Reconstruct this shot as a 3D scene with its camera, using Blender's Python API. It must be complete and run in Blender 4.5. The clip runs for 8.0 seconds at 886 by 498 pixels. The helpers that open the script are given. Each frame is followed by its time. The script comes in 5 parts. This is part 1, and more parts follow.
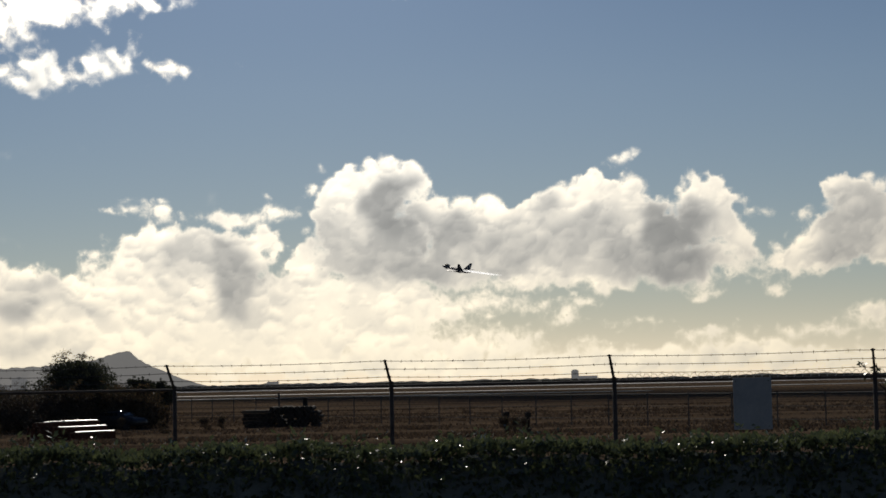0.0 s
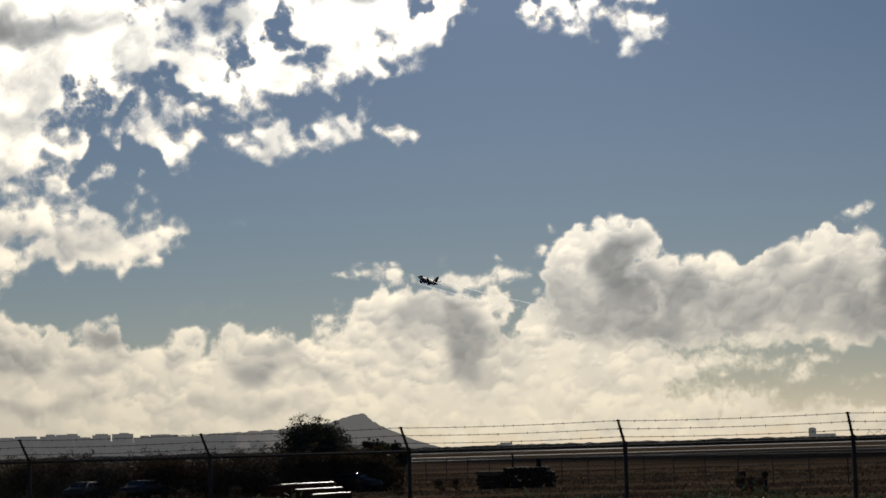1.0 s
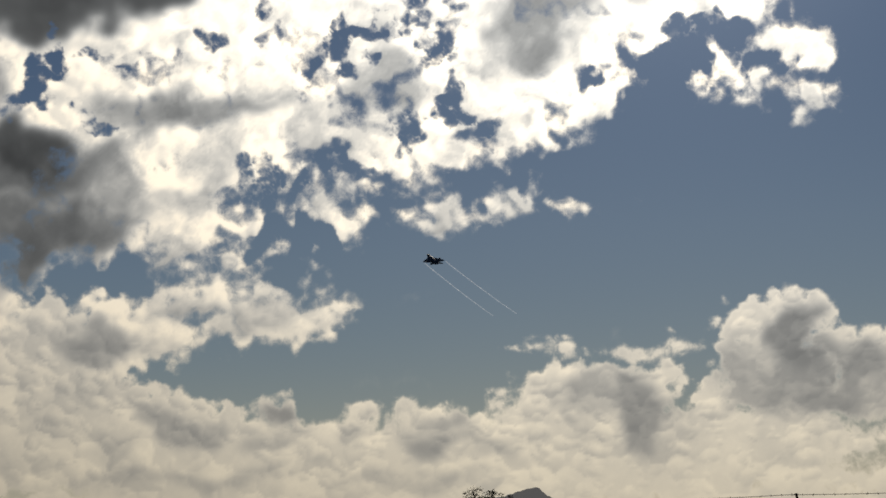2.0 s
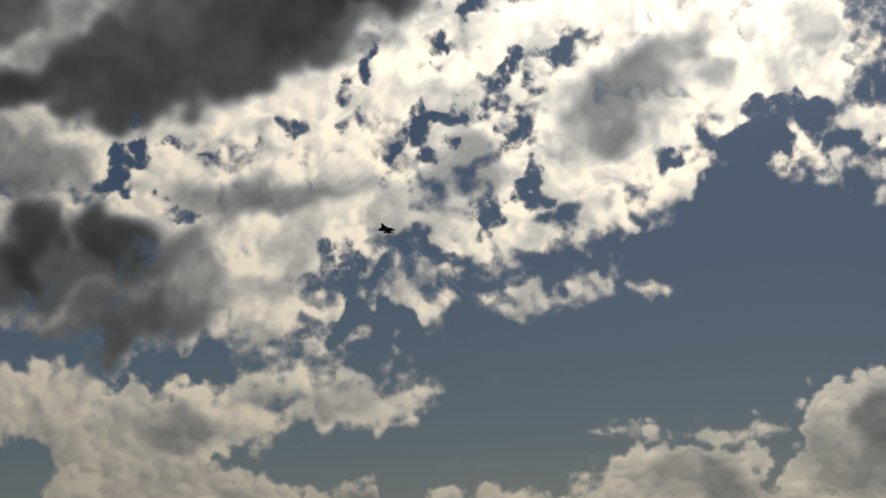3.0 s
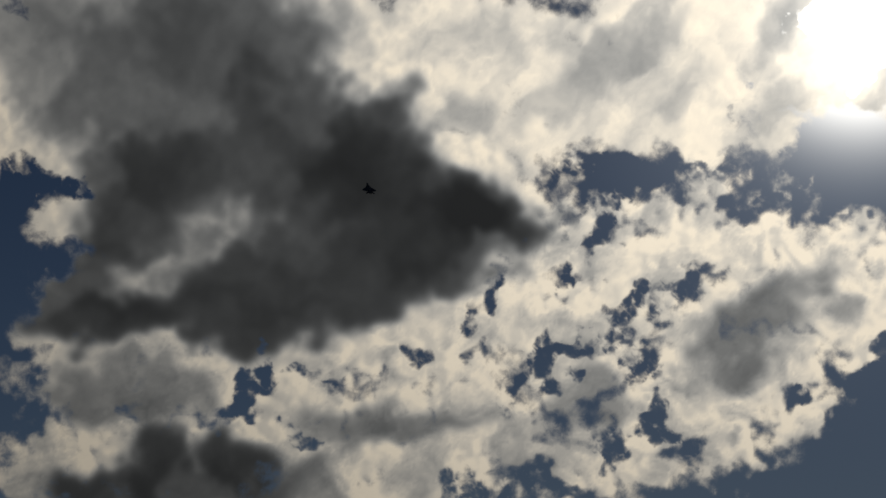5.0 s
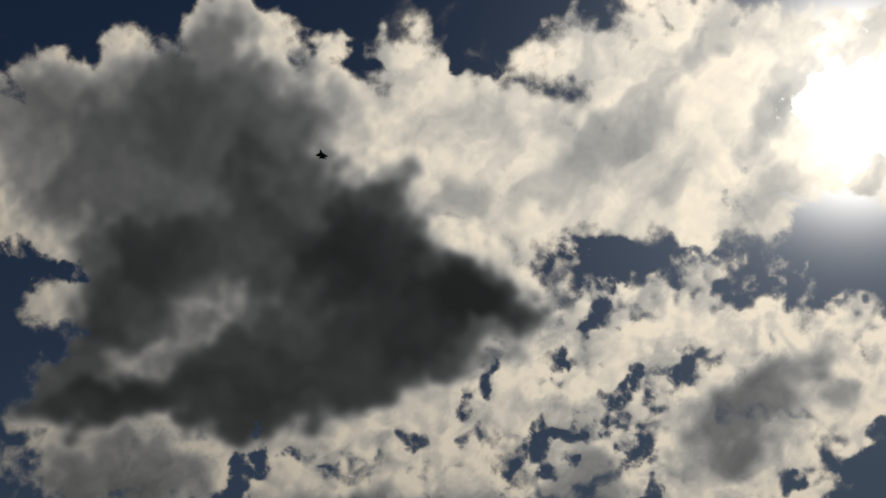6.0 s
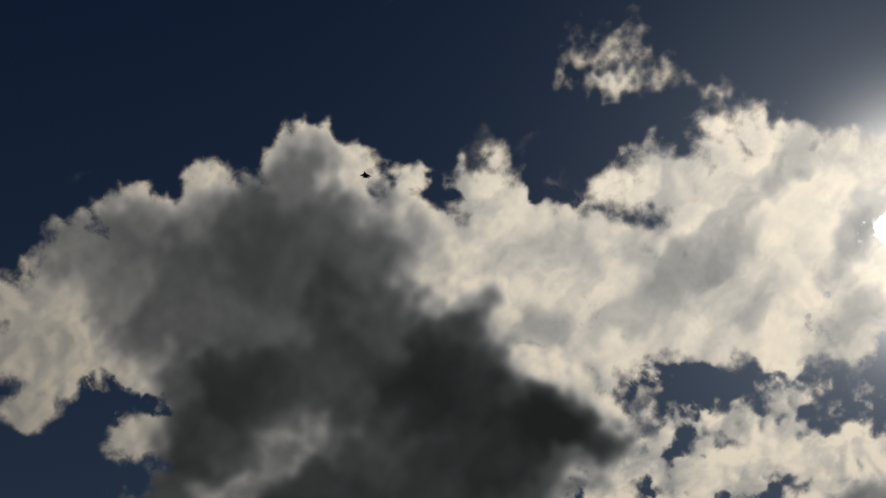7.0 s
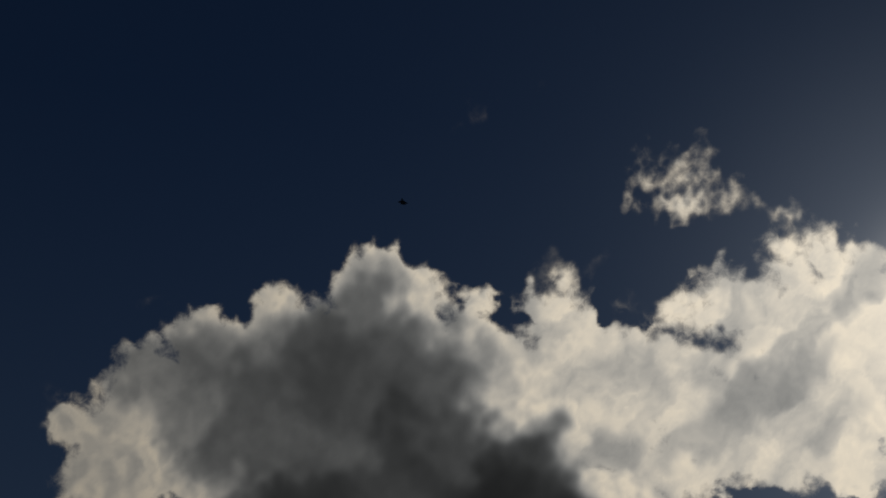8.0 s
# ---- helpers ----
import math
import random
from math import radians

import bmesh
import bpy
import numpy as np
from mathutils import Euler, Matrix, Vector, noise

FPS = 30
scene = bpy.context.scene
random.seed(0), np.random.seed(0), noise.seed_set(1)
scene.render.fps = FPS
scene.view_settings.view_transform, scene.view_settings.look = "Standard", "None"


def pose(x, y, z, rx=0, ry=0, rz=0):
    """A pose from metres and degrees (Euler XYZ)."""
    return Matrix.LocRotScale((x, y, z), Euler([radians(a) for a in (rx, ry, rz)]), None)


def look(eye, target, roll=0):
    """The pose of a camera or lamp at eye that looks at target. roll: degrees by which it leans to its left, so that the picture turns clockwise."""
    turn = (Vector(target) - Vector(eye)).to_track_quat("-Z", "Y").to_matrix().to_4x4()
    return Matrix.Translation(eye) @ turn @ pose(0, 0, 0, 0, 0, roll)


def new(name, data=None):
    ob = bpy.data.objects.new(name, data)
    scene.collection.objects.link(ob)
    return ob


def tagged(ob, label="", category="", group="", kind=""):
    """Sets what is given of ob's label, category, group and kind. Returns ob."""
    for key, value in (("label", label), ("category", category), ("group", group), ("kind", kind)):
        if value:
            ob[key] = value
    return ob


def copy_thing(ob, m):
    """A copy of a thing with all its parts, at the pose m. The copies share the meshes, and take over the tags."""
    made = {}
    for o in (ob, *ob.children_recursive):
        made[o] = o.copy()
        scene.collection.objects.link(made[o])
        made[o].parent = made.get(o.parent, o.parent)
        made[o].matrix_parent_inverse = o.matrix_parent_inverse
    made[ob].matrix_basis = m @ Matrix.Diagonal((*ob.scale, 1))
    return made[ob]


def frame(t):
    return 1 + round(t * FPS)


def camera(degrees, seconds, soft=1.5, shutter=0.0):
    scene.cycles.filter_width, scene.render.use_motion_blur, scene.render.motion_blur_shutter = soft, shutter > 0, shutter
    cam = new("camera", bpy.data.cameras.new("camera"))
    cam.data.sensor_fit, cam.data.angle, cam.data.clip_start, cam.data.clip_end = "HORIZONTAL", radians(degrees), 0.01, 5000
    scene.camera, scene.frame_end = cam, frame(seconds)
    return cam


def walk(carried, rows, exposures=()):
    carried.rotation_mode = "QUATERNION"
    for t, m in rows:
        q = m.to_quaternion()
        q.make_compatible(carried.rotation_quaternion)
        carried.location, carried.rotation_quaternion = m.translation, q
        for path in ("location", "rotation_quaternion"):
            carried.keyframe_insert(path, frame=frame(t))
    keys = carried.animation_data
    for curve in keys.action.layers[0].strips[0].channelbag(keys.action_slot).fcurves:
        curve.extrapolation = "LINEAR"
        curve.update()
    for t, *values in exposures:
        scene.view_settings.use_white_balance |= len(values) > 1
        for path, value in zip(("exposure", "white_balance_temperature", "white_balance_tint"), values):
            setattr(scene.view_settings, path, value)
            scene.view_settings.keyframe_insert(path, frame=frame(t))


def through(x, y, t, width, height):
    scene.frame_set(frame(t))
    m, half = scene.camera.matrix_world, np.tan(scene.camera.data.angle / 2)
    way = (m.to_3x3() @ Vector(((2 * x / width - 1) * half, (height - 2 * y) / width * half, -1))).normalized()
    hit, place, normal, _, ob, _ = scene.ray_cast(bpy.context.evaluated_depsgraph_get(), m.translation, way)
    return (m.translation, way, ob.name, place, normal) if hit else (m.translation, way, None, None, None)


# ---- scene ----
cam = camera(25.51, 8.0, soft=1.6, shutter=0.0)
EXPOSURES = [(0.0, -1.1), (0.5, -1.3), (1.0, -1.45), (1.5, -1.6), (3.0, -2.42), (3.5, -2.65), (4.0, -2.86), (5.0, -3.1), (6.5, -3.3), (7.0, -3.4), (8.0, -3.54)]
EYE = Vector((0, 0, 3.2))


def aim(yaw, pitch, roll):
    """The camera on its spot, turned left by yaw and up by pitch."""
    y, p = radians(yaw), radians(pitch)
    way = Vector((-math.sin(y) * math.cos(p), math.cos(y) * math.cos(p), math.sin(p)))
    return look(EYE, EYE + way * 100, roll)


walk(cam, [
    (0.0, aim(0.00, 3.87, -1.15)),
    (0.5, aim(3.38, 5.05, -1.61)),
    (1.0, aim(6.71, 5.79, -1.65)),
    (1.5, aim(9.43, 6.85, -1.52)),
    (1.7, aim(10.46, 7.34, -1.54)),
    (3.0, aim(14.04, 10.60, -1.80)),
    (3.5, aim(14.86, 12.02, -1.67)),
    (4.0, aim(15.69, 13.61, -1.20)),
    (4.5, aim(17.03, 15.35, -0.40)),
    (5.0, aim(17.69, 17.40, 0.20)),
    (5.2, aim(17.54, 18.08, 0.23)),
    (6.3, aim(17.77, 20.66, 0.20)),
    (6.5, aim(18.32, 21.39, 0.13)),
    (7.0, aim(20.12, 23.63, 0.38)),
    (7.5, aim(21.73, 25.68, 0.82)),
    (8.0, aim(22.40, 27.21, 1.24)),
], exposures=EXPOSURES)

# ---- light ----
SUN_AZ, SUN_EL = -4.6, 23.6          # degrees right of straight ahead, degrees up
_a, _e = radians(SUN_AZ), radians(SUN_EL)
SUN_WAY = Vector((math.sin(_a) * math.cos(_e), math.cos(_a) * math.cos(_e), math.sin(_e)))
sun = new("sun", bpy.data.lights.new("sun", "SUN"))
sun.data.energy, sun.data.angle, sun.data.color = 4.5, radians(0.53), (1.0, 0.93, 0.82)
sun.matrix_world = look(SUN_WAY * 100, (0, 0, 0))


def build_world():
    w = bpy.data.worlds.new("sky")
    w.use_nodes = True
    scene.world = w
    nt = w.node_tree
    bg = nt.nodes["Background"]
    sky = nt.nodes.new("ShaderNodeTexSky")
    sky.sky_type, sky.sun_disc = "NISHITA", False
    sky.sun_elevation, sky.sun_rotation = radians(SUN_EL), radians(SUN_AZ)
    sky.air_density, sky.dust_density, sky.ozone_density, sky.altitude = 1.0, 0.05, 3.0, 0
    # the sun's own aureole in the thin haze round it
    tc = nt.nodes.new("ShaderNodeTexCoord")
    dot = nt.nodes.new("ShaderNodeVectorMath")
    dot.operation = "DOT_PRODUCT"
    dot.inputs[1].default_value = SUN_WAY
    nt.links.new(tc.outputs["Generated"], dot.inputs[0])
    # clear sea air, thinner with height
    clear = nt.nodes.new("ShaderNodeVectorMath")
    clear.operation = "MULTIPLY"
    up = nt.nodes.new("ShaderNodeSeparateXYZ")
    nt.links.new(tc.outputs["Generated"], up.inputs[0])
    rise = nt.nodes.new("ShaderNodeMapRange")
    rise.inputs["From Min"].default_value, rise.inputs["From Max"].default_value = 0.15, 0.52
    nt.links.new(up.outputs["Z"], rise.inputs["Value"])
    thin = nt.nodes.new("ShaderNodeMix")
    thin.data_type = "RGBA"
    thin.inputs[6].default_value, thin.inputs[7].default_value = (1.36, 1.27, 1.31, 1), (0.50, 0.67, 0.94, 1)
    nt.links.new(rise.outputs[0], thin.inputs[0])
    nt.links.new(thin.outputs[2], clear.inputs[1])
    nt.links.new(sky.outputs[0], clear.inputs[0])
    total = clear.outputs[0]
    for power, gain, tint in ((9000, 2500.0, (1.0, 0.95, 0.85)), (1200, 520.0, (1.0, 0.96, 0.88)), (160, 20.0, (0.92, 1.0, 1.1)), (40, 3.0, (0.75, 1.0, 1.3))):
        pw = nt.nodes.new("ShaderNodeMath")
        pw.operation = "POWER"
        pw.use_clamp = True
        pw.inputs[1].default_value = power
        nt.links.new(dot.outputs["Value"], pw.inputs[0])
        glow = nt.nodes.new("ShaderNodeVectorMath")
        glow.operation = "SCALE"
        glow.inputs[0].default_value = [gain * c for c in tint]
        nt.links.new(pw.outputs[0], glow.inputs["Scale"])
        add = nt.nodes.new("ShaderNodeVectorMath")
        add.operation = "ADD"
        nt.links.new(total, add.inputs[0])
        nt.links.new(glow.outputs[0], add.inputs[1])
        total = add.outputs[0]
    # low haze along the horizon, brighter towards the sun
    sep = nt.nodes.new("ShaderNodeSeparateXYZ")
    nt.links.new(tc.outputs["Generated"], sep.inputs[0])

    def calc(op, a, b, c=0.0):
        n = nt.nodes.new("ShaderNodeMath")
        n.operation = op
        for i, v in enumerate((a, b, c)):
            if isinstance(v, (int, float)):
                n.inputs[i].default_value = v
            else:
                nt.links.new(v, n.inputs[i])
        return n.outputs[0]

    low = calc("POWER", calc("SUBTRACT", 1.0, calc("MAXIMUM", sep.outputs["Z"], 0.0)), 52.0)
    ahead = calc("POWER", calc("MULTIPLY_ADD", dot.outputs["Value"], 0.5, 0.5), 3.0)
    haze = nt.nodes.new("ShaderNodeVectorMath")
    haze.operation = "SCALE"
    haze.inputs[0].default_value = (18.2, 17.0, 14.6)
    nt.links.new(calc("MULTIPLY", low, ahead), haze.inputs["Scale"])
    add = nt.nodes.new("ShaderNodeVectorMath")
    add.operation = "ADD"
    nt.links.new(total, add.inputs[0])
    nt.links.new(haze.outputs[0], add.inputs[1])
    total = add.outputs[0]
    nt.links.new(total, bg.inputs["Color"])
    bg.inputs["Strength"].default_value = 0.06


build_world()

# ---- helpers of this scene ----
def mesh_from(name, verts, faces):
    me = bpy.data.meshes.new(name)
    me.from_pydata(verts, [], faces)
    me.update()
    return me


def part(name, bm, material, parent=None, label="", smooth=False):
    """Link a bmesh as one mesh object, under a thing or a part where one is given."""
    me = bpy.data.meshes.new(name)
    bm.to_mesh(me)
    bm.free()
    if smooth:
        me.polygons.foreach_set("use_smooth", [True] * len(me.polygons))
    me.materials.append(material)
    ob = new(name, me)
    if parent:
        ob.parent = parent
    if label:
        tagged(ob, label)
    return ob


def add_box(bm, size, m=None, bevel=0.0):
    made = bmesh.ops.create_cube(bm, size=1.0, matrix=(m or Matrix()) @ Matrix.Diagonal((*size, 1)))
    if bevel:
        edges = list({e for v in made["verts"] for e in v.link_edges})
        bmesh.ops.bevel(bm, geom=edges, offset=bevel, segments=1, affect="EDGES")


def add_rod(bm, a, b, r1, r2=None, seg=8):
    a, b = Vector(a), Vector(b)
    d = b - a
    m = Matrix.Translation((a + b) / 2) @ d.to_track_quat("Z", "Y").to_matrix().to_4x4()
    bmesh.ops.create_cone(bm, cap_ends=True, segments=seg, radius1=r1, radius2=r1 if r2 is None else r2, depth=d.length, matrix=m)


# ---- clouds ----
STEP = 0.066
AZ = np.arange(-38.0, 15.5, STEP)
EL = np.arange(-0.6, 36.0, STEP)
GA, GE = np.meshgrid(AZ, EL)


def lattice_noise(x, y, seed):
    """Gradient noise, about -1 to 1."""
    ang = np.random.RandomState(seed).rand(256, 256) * 2 * math.pi
    gx, gy = np.cos(ang), np.sin(ang)
    xi, yi = np.floor(x).astype(int), np.floor(y).astype(int)
    u, v = x - xi, y - yi
    fu, fv = u * u * u * (u * (u * 6 - 15) + 10), v * v * v * (v * (v * 6 - 15) + 10)

    def corner(i, j):
        r, c = (yi + j) & 255, (xi + i) & 255
        return gx[r, c] * (u - i) + gy[r, c] * (v - j)

    top = corner(0, 0) * (1 - fu) + corner(1, 0) * fu
    low = corner(0, 1) * (1 - fu) + corner(1, 1) * fu
    return 1.45 * (top * (1 - fv) + low * fv)


def fbm(x, y, size, octaves, seed, gain=0.5, billow=False):
    """Layered noise about 0, mostly within -1 to 1, its largest lumps about that many degrees wide."""
    total, amp = 0, 1.0
    for o in range(octaves):
        ang = 0.6 + 1.7 * o
        xr = (x * math.cos(ang) - y * math.sin(ang)) / size + 37.3 * o
        yr = (x * math.sin(ang) + y * math.cos(ang)) / size + 11.7 * o
        n = lattice_noise(xr, yr, seed + o)
        if billow:
            n = 2.6 * np.abs(n) - 0.75
        total = total + n * amp
        amp, size = amp * gain, size / 2.03
    return 0.5 * (total - total.mean()) / total.std()


def blur(a, deg):
    """Soften a field over so many degrees."""
    n = int(2.2 * deg / STEP) + 1
    taps = [math.exp(-0.5 * (i * STEP / deg) ** 2) for i in range(-n, n + 1)]
    for axis in (0, 1):
        a = sum(w * np.roll(a, i - n, axis) for i, w in enumerate(taps)) / sum(taps)
    return a


# the puffs' outlines are stirred, so that none of them stays an oval
WARP_A = 0.40 * fbm(GA, GE, 1.6, 3, 11) + 0.22 * fbm(GA, GE, 0.5, 3, 21, 0.5)
WARP_E = 0.36 * fbm(GA, GE, 1.6, 3, 31) + 0.22 * fbm(GA, GE, 0.5, 3, 41, 0.5)
TORN_A = WARP_A + 0.6 * fbm(GA, GE, 0.9, 5, 231, 0.52)
TORN_E = WARP_E + 0.6 * fbm(GA, GE, 0.9, 5, 241, 0.52)
SOFT_A = 0.9 * fbm(GA, GE, 2.2, 5, 301, 0.52) + 0.3 * TORN_A
SOFT_E = 0.8 * fbm(GA, GE, 2.2, 5, 311, 0.52) + 0.3 * TORN_E
SKYWARD = []
# how each kind of cloud is made: thickness (degrees), how ragged its edge is, how softly it ends, finest fraying, vapour everywhere, heads, patches, streaks
KINDS = {
    "heap": (0.85, 0.07, 0.26, 0.26, 0.20, 0.95, 0.20, 0.0),
    "loose": (0.60, 0.28, 0.48, 0.44, 0.10, 0.46, 0.35, 0.0),
    "ragged": (0.74, 0.40, 0.64, 0.58, 0.26, 0.20, 0.85, 0.0),
    "great": (0.90, 0.14, 0.44, 0.45, 0.16, 0.24, 0.30, 0.0),
    "pale": (0.85, 0.22, 0.60, 0.50, 0.22, 0.08, 0.30, 0.60),
    "thin": (0.60, 0.42, 1.10, 0.50, 0.15, 0.0, 0.4, 0.0),
    "faint": (0.42, 0.40, 2.20, 0.55, 0.20, 0.0, 0.0, 0.0),
}


def cloud(name, label, kind):
    SKYWARD.append({"name": name, "label": label, "kind": kind, "cover": np.full(GA.shape, -9.0), "gap": np.zeros(GA.shape), "depth": np.zeros(GA.shape)})


def oval(az, el, rx, ry, rot, x, y):
    c, s = math.cos(radians(rot)), math.sin(radians(rot))
    dx, dy = x - az, y - el
    return np.sqrt(((dx * c + dy * s) / rx) ** 2 + ((dy * c - dx * s) / ry) ** 2)


def ease(u):
    u = np.clip(u, 0, 1)
    return u * u * (3 - 2 * u)


def puff(az, el, rx, ry, rot):
    """A rounded mass of vapour, joined smoothly to its neighbours."""
    r = min(rx, ry)
    k = min(0.85, 0.1 + r / 1.2)
    d = (1 - oval(az, el, rx, ry, rot, GA + k * WARP_A, GE + k * WARP_E)) * r
    c = SKYWARD[-1]["cover"]
    SKYWARD[-1]["cover"] = np.maximum(c, d) + 0.08 * np.log1p(np.exp(-np.abs(c - d) / 0.08))


def gap(az, el, rx, ry, rot, k):
    """A torn hole through which the sky shows."""
    s = min(0.8, 0.2 + min(rx, ry) / 0.8)
    q = oval(az, el, rx, ry, rot, GA + s * TORN_A, GE + s * TORN_E)
    SKYWARD[-1]["gap"] = np.maximum(SKYWARD[-1]["gap"], k * ease((1.72 - q) / 1.6))


def belly(az, el, rx, ry, rot, k):
    """A thick place, k deep, painted dark as if little light came through."""
    s = min(1.0, 0.25 + min(rx, ry) / 1.8)
    q = oval(az, el, rx, ry, rot, GA + s * SOFT_A, GE + s * SOFT_E)
    old, mine = SKYWARD[-1]["depth"], k * ease((1.38 - q) / 0.72)
    SKYWARD[-1]["depth"] = np.maximum(old, mine) + 0.18 * np.minimum(old, mine)


def glow_through(az, el, rx, ry, rot, k):
    # painted light: a brighter streak across the dark bellies
    q = oval(az, el, rx, ry, rot, GA + 0.6 * TORN_A, GE + 0.6 * TORN_E)
    d = SKYWARD[-1]["depth"]
    SKYWARD[-1]["depth"] = d - np.minimum(k * np.exp(-1.1 * q * q), 0.6 * d)


# long bank of towering white cumulus cloud, backlit with grey folds
cloud("cumulus_bank", "long bank of towering white cumulus cloud, backlit with grey folds", "heap")
puff(0.27, 4.05, 1.12, 0.96, 0)
puff(0.58, 3.21, 0.96, 0.48, 0)
puff(5.70, 3.26, 3.05, 0.54, 0)
puff(3.58, 3.81, 2.57, 0.96, 0)
puff(-3.02, 5.71, 0.74, 0.66, -1)
puff(-1.36, 5.73, 1.24, 0.83, -1)
puff(-2.21, 4.43, 1.74, 1.41, -1)
puff(-0.05, 4.80, 0.99, 0.83, -1)
puff(-0.74, 3.41, 2.48, 0.63, -1)
puff(1.60, 4.35, 1.32, 1.24, -1)
puff(2.93, 4.57, 1.32, 1.08, -1)
puff(4.60, 5.02, 1.41, 1.16, -1)
puff(3.74, 3.72, 2.65, 0.91, -1)
puff(6.06, 4.40, 1.65, 0.99, -1)
puff(7.95, 4.76, 1.16, 1.03, -1)
puff(6.86, 3.48, 2.15, 0.74, -1)
puff(8.66, 4.08, 0.58, 0.83, -1)
puff(5.38, 6.48, 0.30, 0.12, 9)
belly(-1.37, 5.15, 0.89, 0.95, -1, 1.75)
belly(0.28, 4.54, 1.09, 0.64, -21, 1.33)
belly(-1.15, 3.74, 1.30, 1.00, -1, 1.30)
belly(4.25, 4.45, 1.09, 0.79, -1, 0.97)
belly(7.12, 4.21, 1.30, 0.89, -1, 1.75)
belly(6.37, 3.49, 2.39, 0.76, -1, 1.22)
belly(1.92, 3.85, 1.79, 0.79, -1, 0.88)
belly(-3.04, 4.11, 0.79, 0.79, -1, 0.88)

# white cumulus cloud heaped up beside the long bank
cloud("cumulus_tower", "white cumulus cloud heaped up beside the long bank", "heap")
puff(11.67, 5.00, 0.83, 0.74, -1)
puff(11.40, 4.04, 1.41, 0.79, -1)
puff(10.42, 3.42, 1.41, 0.53, -1)
puff(12.52, 4.19, 0.91, 1.24, -1)
puff(13.61, 3.83, 1.49, 1.32, -1)
belly(12.04, 4.21, 1.19, 1.00, -1, 0.97)

# small flat cream cumulus clouds low over the sea
cloud("flat_cloud", "small flat cream cumulus clouds low over the sea", "heap")
puff(1.56, 2.28, 0.48, 0.18, 0)
puff(0.48, 2.22, 0.61, 0.16, 0)
puff(0.47, 1.68, 0.51, 0.13, 0)
puff(4.03, 2.18, 0.45, 0.21, 0)
puff(3.33, 1.67, 0.48, 0.19, 0)
puff(3.61, 1.96, 0.35, 0.22, 0)
puff(5.58, 1.62, 0.93, 0.21, 0)
puff(9.62, 2.45, 0.48, 0.24, 0)
puff(7.72, 2.42, 0.71, 0.21, 0)
puff(7.52, 1.21, 0.99, 0.29, 0)
puff(4.17, 1.06, 0.58, 0.14, 0)
puff(11.15, 1.35, 2.08, 0.26, 0)
puff(12.35, 1.74, 0.96, 0.35, 0)
puff(1.86, 1.14, 1.28, 0.35, 0)
puff(5.38, 6.43, 0.32, 0.14, 25)
puff(7.66, 5.91, 0.29, 0.14, 0)
puff(9.43, 4.72, 0.19, 0.14, 0)

# heaped cream cumulus ridge with soft grey hollows
cloud("cloud_ridge", "heaped cream cumulus ridge with soft grey hollows", "heap")
puff(-9.18, 5.28, 0.99, 0.26, -1)
puff(-8.29, 5.00, 0.66, 0.18, -1)
puff(-6.33, 4.94, 1.19, 0.30, -1)
puff(-4.85, 5.09, 0.69, 0.33, -1)
puff(-7.32, 4.00, 1.82, 0.74, -1)
puff(-8.79, 3.94, 1.24, 0.74, -1)
puff(-5.85, 3.82, 1.08, 0.91, -1)
puff(-7.98, 3.03, 2.98, 0.91, -1)
puff(-5.54, 2.66, 2.48, 0.74, -1)
puff(-3.96, 3.38, 0.83, 0.74, -1)
puff(-2.74, 2.62, 2.65, 0.66, -1)
belly(-6.35, 3.50, 1.09, 1.19, 19, 1.38)
belly(-7.82, 3.52, 0.79, 0.79, -1, 0.79)

# low cream deck of cumulus reaching down to the horizon
cloud("cloud_deck", "low cream deck of cumulus reaching down to the horizon", "heap")
puff(-3.76, 0.49, 5.13, 0.38, 0)
puff(-4.91, 0.92, 2.56, 0.54, 0)
puff(-11.84, 3.07, 1.24, 0.53, -1)
puff(-10.41, 2.08, 4.14, 0.99, -1)
puff(-2.09, 1.94, 1.99, 0.74, -1)
puff(-18.29, 2.28, 4.30, 1.08, -2)
puff(-12.59, 1.99, 4.96, 0.99, -2)
puff(-17.49, 1.13, 6.95, 0.66, -2)
puff(-17.50, 0.51, 10.75, 0.60, -2)
puff(2.73, 2.84, 5.29, 0.22, 0)
puff(-1.42, 2.26, 4.17, 0.54, 0)
puff(-6.37, 2.02, 6.73, 0.96, 0)
puff(-11.53, 2.09, 3.53, 1.12, 0)
puff(-12.31, 3.40, 1.12, 0.35, 0)
puff(-3.75, 1.15, 6.73, 0.64, 0)
puff(3.50, 0.51, 11.22, 0.42, 0)
puff(10.01, 0.62, 8.01, 0.38, 0)
puff(-11.22, 0.95, 6.41, 0.64, 0)
puff(-20.69, 2.98, 4.01, 1.12, 0)
puff(-17.49, 2.11, 7.22, 0.88, 0)
puff(-21.33, 3.96, 1.29, 0.96, 0)
puff(-21.96, 5.09, 1.45, 1.28, 0)
puff(-20.22, 1.84, 8.02, 0.80, 0)
puff(-12.60, 1.67, 8.02, 0.64, 0)
belly(-21.80, 5.58, 0.97, 0.48, 0, 1.04)
belly(-12.16, 2.51, 0.80, 0.35, 0, 1.17)
belly(-10.41, 2.08, 0.80, 0.19, 0, 0.65)
belly(-12.17, 1.29, 1.12, 0.19, 0, 0.78)
belly(-7.67, 2.20, 0.48, 0.16, 0, 0.59)
belly(-5.38, 2.00, 0.80, 0.16, 0, 0.39)
belly(-12.25, 2.40, 0.72, 0.35, 0, 1.17)
belly(-10.28, 2.02, 0.58, 0.22, 0, 0.78)
belly(-18.93, 2.95, 0.64, 0.26, 0, 0.78)
belly(-17.00, 2.42, 0.96, 0.26, 0, 0.65)
